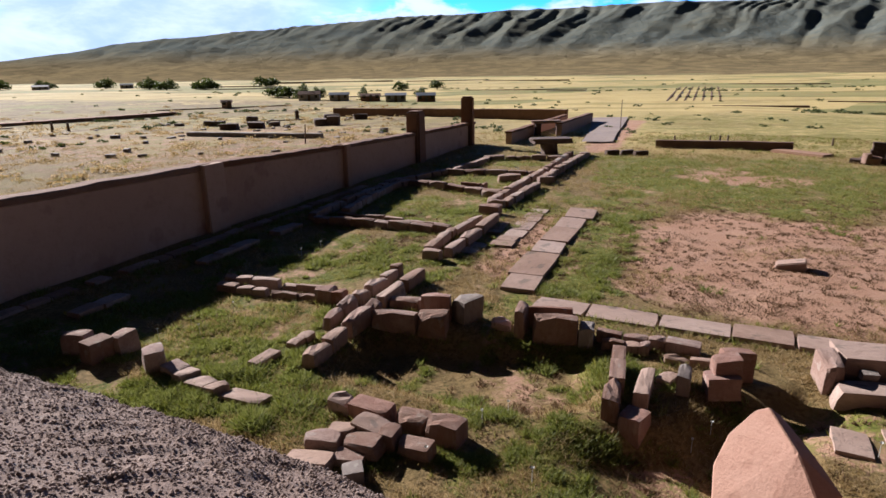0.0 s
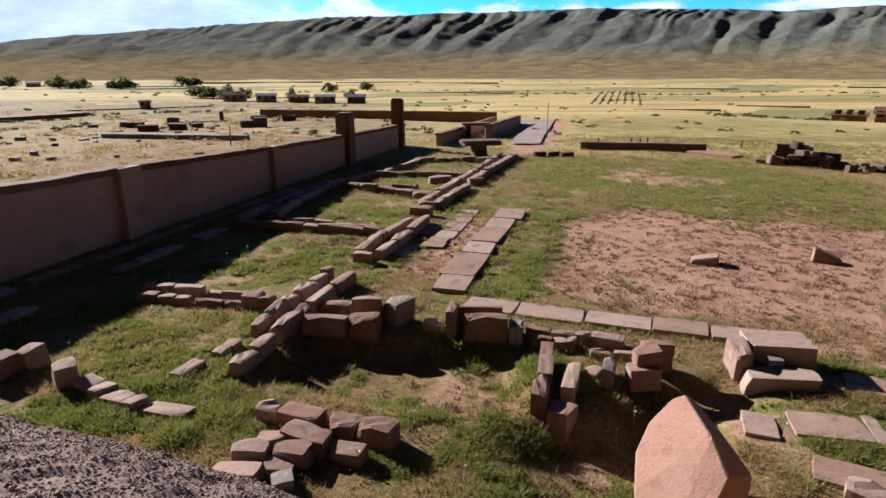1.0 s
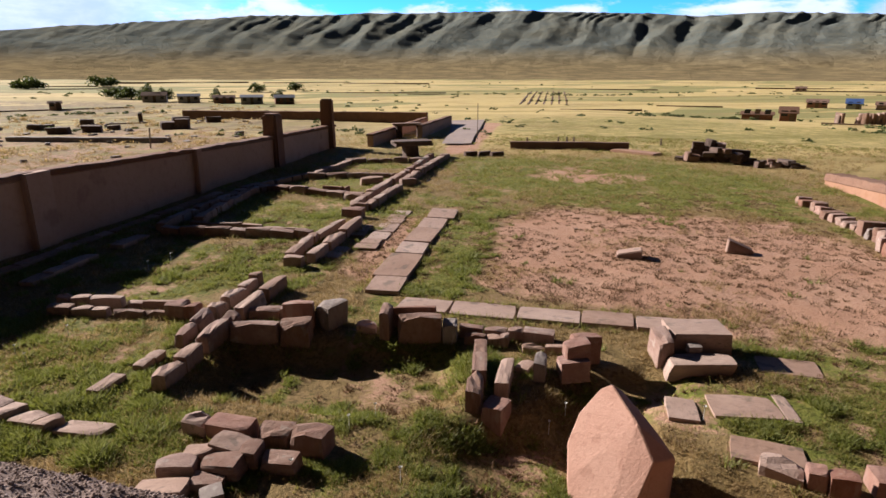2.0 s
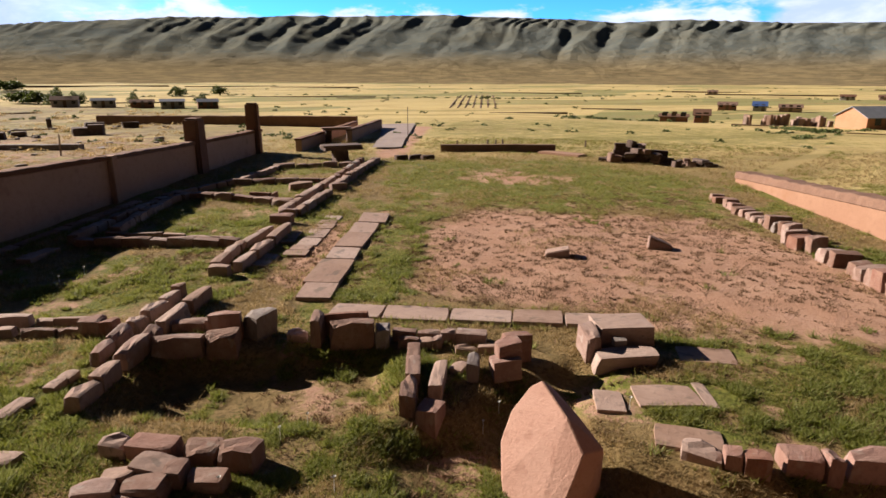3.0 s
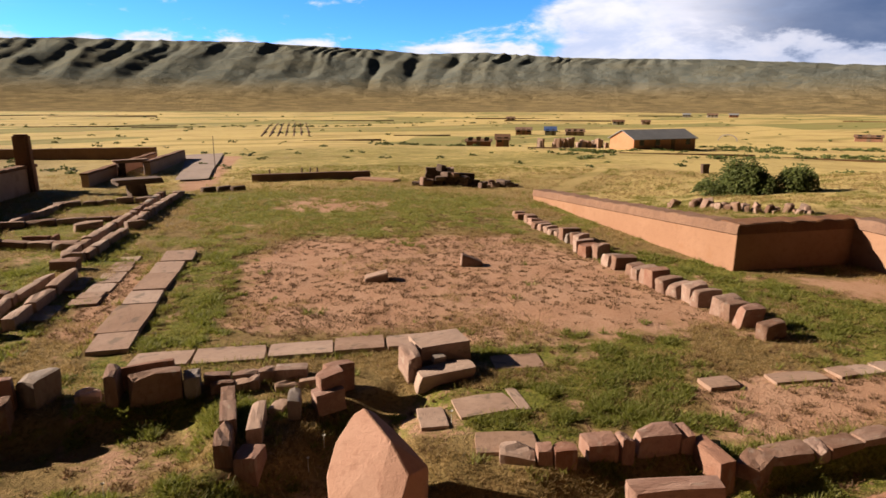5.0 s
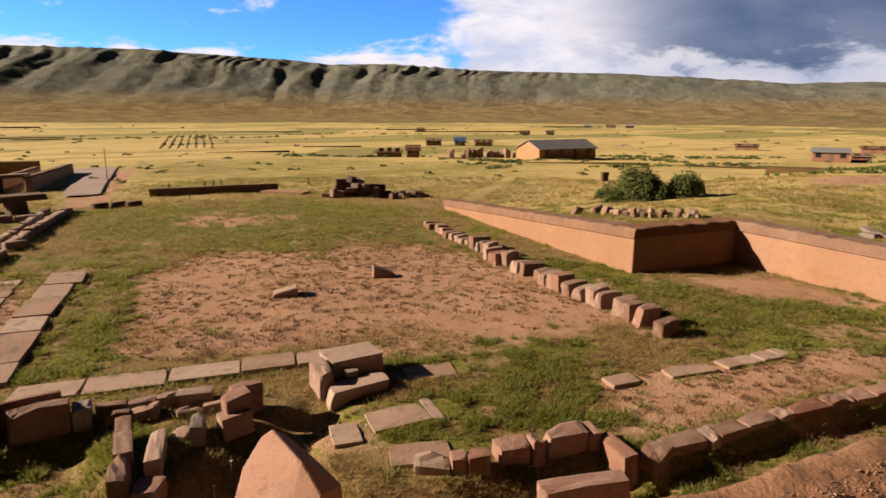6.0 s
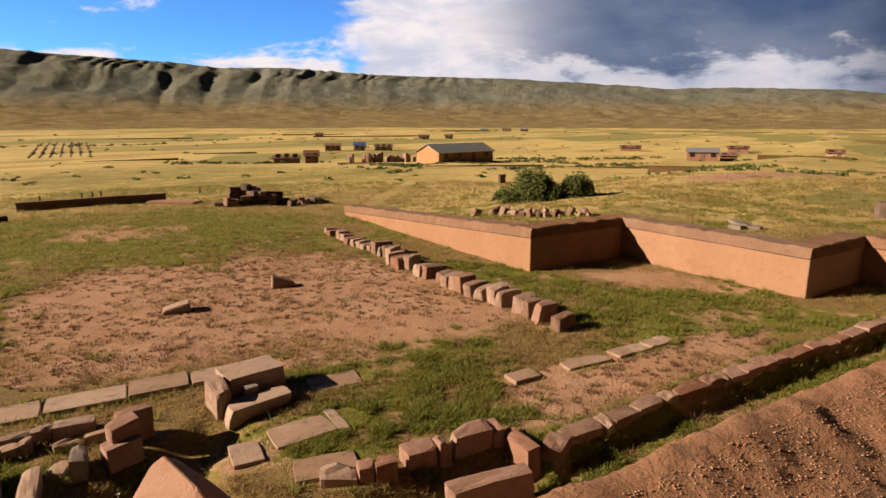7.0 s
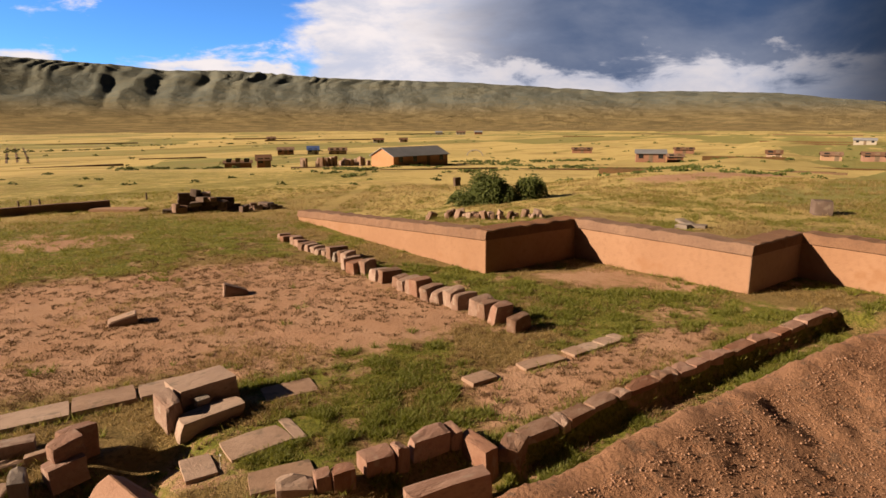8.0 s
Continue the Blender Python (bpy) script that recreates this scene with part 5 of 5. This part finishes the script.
def shrub(x, y, w, h, count, leaf, label, name="shrub", seed=1, trunk=0.0):
    rng = random.Random(seed)
    z = height_at(x, y)
    thing = base(name, x, y, z, label=label, category=name)
    bm = bmesh.new()
    for i in range(5):
        a = i * 1.3
        m = Matrix.Translation((x, y, z - 0.1)) @ Euler((0.35 * math.cos(a), 0.35 * math.sin(a), 0)).to_matrix().to_4x4()
        tall = trunk + h * 0.5
        bmesh.ops.create_cone(bm, cap_ends=True, segments=6, radius1=0.05 * h, radius2=0.02 * h, depth=tall, matrix=m @ Matrix.Translation((0, 0, tall / 2)))
    keep(part("trunk", bm, BARK), thing)
    bm = bmesh.new()
    leaf_cloud(bm, rng, (x, y, z + trunk), (w / 2, w / 2, h), count, leaf)
    keep(part("crown", bm, LEAF), thing)


shrub(35.3, 17.4, 3.3, 2.35, 11000, 0.075, "dense dark green shrub with an uneven crown on the terrace", seed=2)
shrub(36.6, 15.1, 2.3, 1.7, 5000, 0.075, "smaller dark green shrub beside a larger one", seed=3)
shrub(34.4, 18.6, 2.5, 1.4, 3000, 0.07, "low spreading green shrub at the edge of a thicket", seed=5)
shrub(35.2, 16.3, 2.2, 1.3, 3000, 0.07, "low spreading green shrub at the edge of a thicket", seed=6)
for i, (x, y, w, h) in enumerate(((-50.0, 217.0, 8.0, 5.0), (-44.0, 219.0, 6.0, 4.0), (-27.0, 208.0, 4.5, 4.0), (-8.0, 214.0, 5.0, 3.5), (-20.0, 300.0, 9.0, 4.0), (-3.0, 300.0, 9.0, 4.0), (-60.0, 240.0, 12.0, 3.5), (-66.0, 245.0, 12.0, 3.5), (-190.0, 400.0, 18.0, 7.0), (-170.0, 380.0, 16.0, 6.0), (-150.0, 390.0, 20.0, 6.0), (-120.0, 420.0, 20.0, 6.0), (-240.0, 440.0, 16.0, 7.0), (-290.0, 450.0, 16.0, 6.0), (-330.0, 460.0, 20.0, 7.0))):
    shrub(x, y, w, h, 900, 0.04 * w, "dark tree in a far grove on the plain", "tree", 20 + i, 0.8)


def scatter_shrubs():
    """Low dark shrubs and hedges over the plain, far too many to count."""
    rng = random.Random(8)
    bm = bmesh.new()
    spots = []
    for _ in range(360):
        a, r = radians(rng.uniform(-40, 100)), math.exp(rng.uniform(math.log(62), math.log(640)))
        spots.append((r * math.sin(a), r * math.cos(a), rng.uniform(0.35, 0.8) * (1 + r / 260)))
    lines = [((62, 56), (84, 60), 26), ((70, 44), (120, 36), 34), ((60, 22), (76, 2), 22), ((98, 60), (150, 42), 26), ((110, 240), (60, 250), 24), ((-70, 140), (-30, 150), 34), ((-95, 110), (-60, 128), 40), ((-40, 300), (60, 320), 26), ((150, 260), (260, 200), 26), ((56, 48), (64, 50), 8), ((118, 70), (138, 42), 60), ((108, 60), (107, 38), 26), ((107, 38), (98, 25), 22), ((98, 25), (97, 13), 20), ((76, 67), (73, 59), 34), ((95, 70), (89, 58), 30), ((97, 62), (99, 58), 14), ((90, 22), (83, 12), 16), ((93, 224), (138, 237), 24), ((67, 115), (84, 100), 30), ((141, 25), (162, 1), 24)]
    for a, b, count in lines:
        for i in range(count):
            k = rng.random()
            spots.append((a[0] + (b[0] - a[0]) * k + rng.gauss(0, 0.8), a[1] + (b[1] - a[1]) * k + rng.gauss(0, 0.8), rng.uniform(0.4, 0.9) * (1 + math.hypot(*a) / 300)))
    for x, y, s in spots:
        if -0.3 < math.atan2(x, y) < 1.8 and math.hypot(x, y) < 60:
            continue
        leaf_cloud(bm, rng, (x, y, height_at(x, y) - 0.05), (s, s, s * 0.55), 34, 0.2 * s)
    return tagged(part("shrub_scatter", bm, LEAF), "low dark shrubs dotted over the straw-coloured plain", "shrubs", kind="stuff")


scatter_shrubs()


def scatter_scrub():
    """Withered bushes and long grass on the rough ground beyond the wall."""
    rng = random.Random(18)
    bm = bmesh.new()
    for _ in range(420):
        a, r = radians(rng.uniform(-39, -4)), math.exp(rng.uniform(math.log(34), math.log(190)))
        x, y = r * math.sin(a), r * math.cos(a)
        if (x - WALL_A.x) * WALL_WAY.y - (y - WALL_A.y) * WALL_WAY.x > -3.0:
            continue
        s = rng.uniform(0.25, 0.7) * (0.7 + r / 110)
        leaf_cloud(bm, rng, (x, y, height_at(x, y) - 0.05), (s * 1.5, s * 1.5, s * 0.6), 46, 0.13 * s)
    return tagged(part("scrub", bm, DRY), "withered scrub and long dry grass on rough ground", "scrub", kind="stuff")


scatter_scrub()


def field_ridges():
    """Low turf balks between the fields and a ploughed plot."""
    rng = random.Random(5)
    bm = bmesh.new()
    for _ in range(34):
        a, r = radians(rng.uniform(-40, 100)), math.exp(rng.uniform(math.log(85), math.log(600)))
        x, y = r * math.sin(a), r * math.cos(a)
        n = rng.uniform(0.06, 0.2) * r
        t = -a + rng.gauss(0, 0.12)
        box(bm, x, y, height_at(x, y) - 0.9, n, 0.006 * r, 0.95 + 0.0012 * r, t)
    return tagged(part("field_balks", bm, TUSSOCK), "dark turf balks between the fields", "field edges", kind="stuff")


field_ridges()


def plough_rows():
    bm = bmesh.new()
    for i in range(7):
        k = i / 6
        x0, y0 = 62 + 13 * k, 170.5 - 4 * k
        x1, y1 = 112 + 14 * k, 292 - 8 * k
        turn = math.atan2(y1 - y0, x1 - x0)
        for j in range(6):
            q = (j + 0.5) / 6
            x, y = x0 + (x1 - x0) * q, y0 + (y1 - y0) * q
            box(bm, x, y, height_at(x, y) - 0.8, math.hypot(x1 - x0, y1 - y0) / 6, 0.45, 0.9, turn)
    return tagged(part("plough_rows", bm, TUSSOCK), "dark parallel furrow ridges in a pale field", "field rows", kind="stuff")


plough_rows()


# ---- grass ----
def blades(name, label, x, y, z, tall, wide, count, lean, material, category="grass", spread=None):
    """Tufts of narrow blades: arrays of places, heights and widths, and blades for each tuft."""
    rs = np.random.RandomState(len(x))
    n = len(x) * count
    a = rs.uniform(0, 2 * np.pi, n)
    X, Y, Z = np.repeat(x, count), np.repeat(y, count), np.repeat(z, count)
    H, W = np.repeat(tall, count) * rs.uniform(0.55, 1.15, n), np.repeat(wide, count)
    off = rs.uniform(0, 1, n) ** 0.5 * np.repeat(tall * 0.55 if spread is None else spread, count)
    bx, by = X + off * np.cos(a), Y + off * np.sin(a)
    b = a + rs.normal(0, 0.7, n)
    L = H * lean * rs.uniform(0.3, 1.4, n)
    tx, ty = bx + L * np.cos(b), by + L * np.sin(b)
    c = rs.uniform(0, np.pi, n)
    dx, dy = np.cos(c) * W / 2, np.sin(c) * W / 2
    v = np.empty((n, 3, 3), np.float32)
    v[:, 0] = np.stack([bx - dx, by - dy, Z - 0.01], -1)
    v[:, 1] = np.stack([bx + dx, by + dy, Z - 0.01], -1)
    v[:, 2] = np.stack([tx, ty, Z + H], -1)
    me = bpy.data.meshes.new(name)
    me.vertices.add(n * 3)
    me.vertices.foreach_set("co", v.ravel())
    me.loops.add(n * 3)
    me.loops.foreach_set("vertex_index", np.arange(n * 3, dtype=np.int32))
    me.polygons.add(n)
    me.polygons.foreach_set("loop_start", (np.arange(n) * 3).astype(np.int32))
    me.update(calc_edges=True)
    me.materials.append(material)
    return tagged(new(name, me), label, category, kind="stuff")


def clear_of_stone(x, y):
    ok = np.ones(x.shape, bool)
    for ax, ay, bx, by, w in LAID:
        dx, dy = bx - ax, by - ay
        k = np.clip(((x - ax) * dx + (y - ay) * dy) / (dx * dx + dy * dy), 0, 1)
        ok &= np.hypot(x - ax - k * dx, y - ay - k * dy) > w * 0.5 + 0.02
    return ok


def spots(n, near, far, seed):
    rs = np.random.RandomState(seed)
    a, r = np.radians(rs.uniform(-41, 98, n)), np.exp(rs.uniform(np.log(near), np.log(far), n))
    x, y = r * np.sin(a), r * np.cos(a)
    z = ground_height(x, y)
    ok = clear_of_stone(x, y) & (mound_height(x, y) < z - 0.02) & ~((behind_terrace(x, y) > -0.05) & (behind_terrace(x, y) < 1.2))
    s = (y - WALL_A.y) * WALL_WAY.y + (x - WALL_A.x) * WALL_WAY.x
    across = (x - WALL_A.x) * WALL_WAY.y - (y - WALL_A.y) * WALL_WAY.x
    ok &= (across > 0.25) | (across < -0.8) | (s > 31)
    return x[ok], y[ok], z[ok], rs


def make_grass():
    x, y, z, rs = spots(270000, 4.5, 62, 1)
    bare, green = zones(x, y)
    patch = 0.5 * wave(x, y, 2.0, 21) + 0.35 * wave(x, y, 0.7, 22) + 0.15 * wave(x, y, 0.3, 29)
    r = np.hypot(x, y)
    size = (r / 12) ** 0.35
    clump = 0.6 * wave(x, y, 0.62, 41) + 0.4 * wave(x, y, 0.27, 42)
    pick = 1.2 * green - 0.7 * bare + 1.1 * patch + 0.7 * clump + rs.uniform(-0.25, 0.25, len(x)) > 0.46
    thick = polygon_mask(x, y, [(-5.2, 10.6), (-4.6, 12.2), (-3.1, 12.0), (-1.9, 10.2), (-2.1, 8.7), (-4.0, 9.1)], 0.3)
    pick |= (thick + 0.5 * clump > rs.uniform(0.3, 0.9, len(x)))
    lush = pick & (clump + 0.8 * thick > 0.12) & (r < 26)
    turf = pick & ~lush
    lift = np.clip(0.75 + 1.1 * clump, 0.45, 1.7)
    blades("green_turf", "short green turf in patches between the ruins", x[turf], y[turf], z[turf], (0.085 * size * lift * rs.uniform(0.5, 1.5, len(x)))[turf], (0.016 * size)[turf], 7, 0.8, GRASS)
    blades("green_herbs", "lush low green herbs in damp corners", x[lush], y[lush], z[lush], ((0.08 + 0.06 * thick) * size * lift * rs.uniform(0.5, 1.5, len(x)))[lush], (0.024 * size)[lush], 12, 1.0, HERB)
    x, y, z, rs = spots(170000, 4.5, 62, 2)
    bare, green = zones(x, y)
    patch = 0.6 * wave(x, y, 2.4, 24) + 0.4 * wave(x, y, 0.8, 25)
    size = (np.hypot(x, y) / 12) ** 0.4
    pick = 0.8 - 0.8 * bare - 0.6 * green + 1.0 * patch + rs.uniform(-0.2, 0.2, len(x)) > 0.47
    blades("dry_grass", "short straw-coloured grass between bare patches", x[pick], y[pick], z[pick], (0.085 * size * rs.uniform(0.4, 1.6, len(x)))[pick], (0.013 * size)[pick], 6, 1.0, DRY)
    # weeds along the foot of the stones
    rs = np.random.RandomState(12)
    wx, wy = [], []
    for ax, ay, bx, by, w in LAID:
        n = int(math.hypot(bx - ax, by - ay) * 26)
        k, side, off = rs.uniform(0, 1, n), rs.choice([-1.0, 1.0], n), w * 0.5 + rs.exponential(0.08, n)
        run = max(math.hypot(bx - ax, by - ay), 0.1)
        wx.append(ax + (bx - ax) * k - (by - ay) / run * side * off)
        wy.append(ay + (by - ay) * k + (bx - ax) / run * side * off)
    x, y = np.concatenate(wx), np.concatenate(wy)
    pick = (wave(x, y, 0.8, 31) > -0.25) & clear_of_stone(x, y) & (mound_height(x, y) < ground_height(x, y))
    x, y = x[pick], y[pick]
    blades("weeds", "weeds and long grass at the foot of old stones", x, y, ground_height(x, y), rs.uniform(0.06, 0.2, len(x)), np.full(len(x), 0.022), 8, 0.7, GRASS)
    # tussocks stand singly and fairly evenly over the bare earth
    rs = np.random.RandomState(3)
    x, y = rs.uniform(-3, 22, 9000), rs.uniform(1, 27, 9000)
    z = ground_height(x, y)
    bare, green = zones(x, y)
    pick = (bare > 0.3) & clear_of_stone(x, y) & (mound_height(x, y) < z) & (behind_terrace(x, y) < -0.1) & (wave(x, y, 2.6, 26) + rs.uniform(-0.9, 0.9, len(x)) > -0.35)
    x, y, z = x[pick], y[pick], z[pick]
    wide = rs.uniform(0.05, 0.2, len(x)) * np.clip(1.0 + 0.6 * wave(x, y, 1.1, 44), 0.5, 1.6)
    blades("tussocks", "small withered tussocks dotted over bare earth", x, y, z, rs.uniform(0.035, 0.085, len(x)), np.full(len(x), 0.026), 20, 1.1, TUSSOCK, spread=wide)


make_grass()


def make_flowers():
    bm = bmesh.new()
    rng = random.Random(4)
    for x, y in ((-5.6, 14.6), (-6.3, 13.6), (-5.9, 13.1), (-6.8, 12.9), (-0.35, 8.1), (1.25, 7.6), (1.1, 9.6), (4.7, 9.3), (5.3, 8.4), (6.8, 8.1), (-4.4, 20.2), (-4.9, 19.4), (0.6, 9.2), (4.2, 8.9)):
        z = height_at(x, y)
        bmesh.ops.create_cone(bm, cap_ends=True, segments=5, radius1=0.006, radius2=0.004, depth=0.24, matrix=Matrix.Translation((x, y, z + 0.12)))
        for k in range(6):
            m = Matrix.Translation((x, y, z + 0.25)) @ Euler((rng.uniform(0.6, 1.2), 0, k * 1.05)).to_matrix().to_4x4()
            bm.faces.new([bm.verts.new(m @ Vector(q)) for q in ((0, 0, 0), (0.018, 0.03, 0), (0, 0.055, 0), (-0.018, 0.03, 0))])
    return tagged(part("white_flowers", bm, PETAL), "white seed heads on thin stalks in the grass", "flowers", kind="stuff")


make_flowers()


def make_pebbles():
    """Loose stones on the bank where it is seen."""
    rs = np.random.RandomState(6)
    parts_xy = []
    for (x0, y0, z0), (x1, y1, z1) in zip(CREST[1:14], CREST[2:15]):
        n = int(math.hypot(x1 - x0, y1 - y0) * 2600)
        k, d = rs.uniform(0, 1, n), rs.uniform(0, 1, n) ** 1.2 * 5.0 + (0.3 if x0 > 3 else -0.2)
        w = Vector((x1 - x0, y1 - y0, 0)).normalized()
        parts_xy.append(np.stack([x0 + (x1 - x0) * k + w.y * d, y0 + (y1 - y0) * k - w.x * d], -1))
    p = np.concatenate(parts_xy)
    x, y = p[:, 0], p[:, 1]
    z = mound_height(x, y)
    ok = (z > 0.1) & (np.hypot(x, y) > 1.2)
    strew("gravel", "loose grey gravel strewn over the bank", x[ok & (x < 2.0)], y[ok & (x < 2.0)], z[ok & (x < 2.0)], 0.85, GREY_PEBBLE, rs)
    strew("gravel", "loose reddish gravel strewn over the earth bank", x[ok & (x >= 2.0)], y[ok & (x >= 2.0)], z[ok & (x >= 2.0)], 0.45, PEBBLE, rs)


def strew(name, label, x, y, z, factor, material, rs):
    n = len(x)
    s = (0.010 + 0.030 * rs.uniform(0, 1, n) ** 3) * factor
    unit = np.array([(1, 0, 0), (0, 1, 0), (-1, 0, 0), (0, -1, 0), (0, 0, 1), (0, 0, -0.6)], float)
    v = unit[None] * (s[:, None, None] * rs.uniform(0.6, 1.35, (n, 6, 3))) + rs.normal(0, 0.15, (n, 6, 3)) * s[:, None, None]
    v += np.stack([x, y, z + s * 0.2], -1)[:, None]
    f = np.array([(0, 1, 4), (1, 2, 4), (2, 3, 4), (3, 0, 4), (1, 0, 5), (2, 1, 5), (3, 2, 5), (0, 3, 5)])
    faces = (f[None] + (np.arange(n) * 6)[:, None, None]).reshape(-1, 3)
    me = bpy.data.meshes.new(name)
    me.vertices.add(n * 6)
    me.vertices.foreach_set("co", v.astype(np.float32).ravel())
    me.loops.add(faces.size)
    me.loops.foreach_set("vertex_index", faces.ravel().astype(np.int32))
    me.polygons.add(len(faces))
    me.polygons.foreach_set("loop_start", (np.arange(len(faces)) * 3).astype(np.int32))
    me.update(calc_edges=True)
    me.materials.append(material)
    return tagged(new(name, me), label, "gravel", kind="stuff")


make_pebbles()
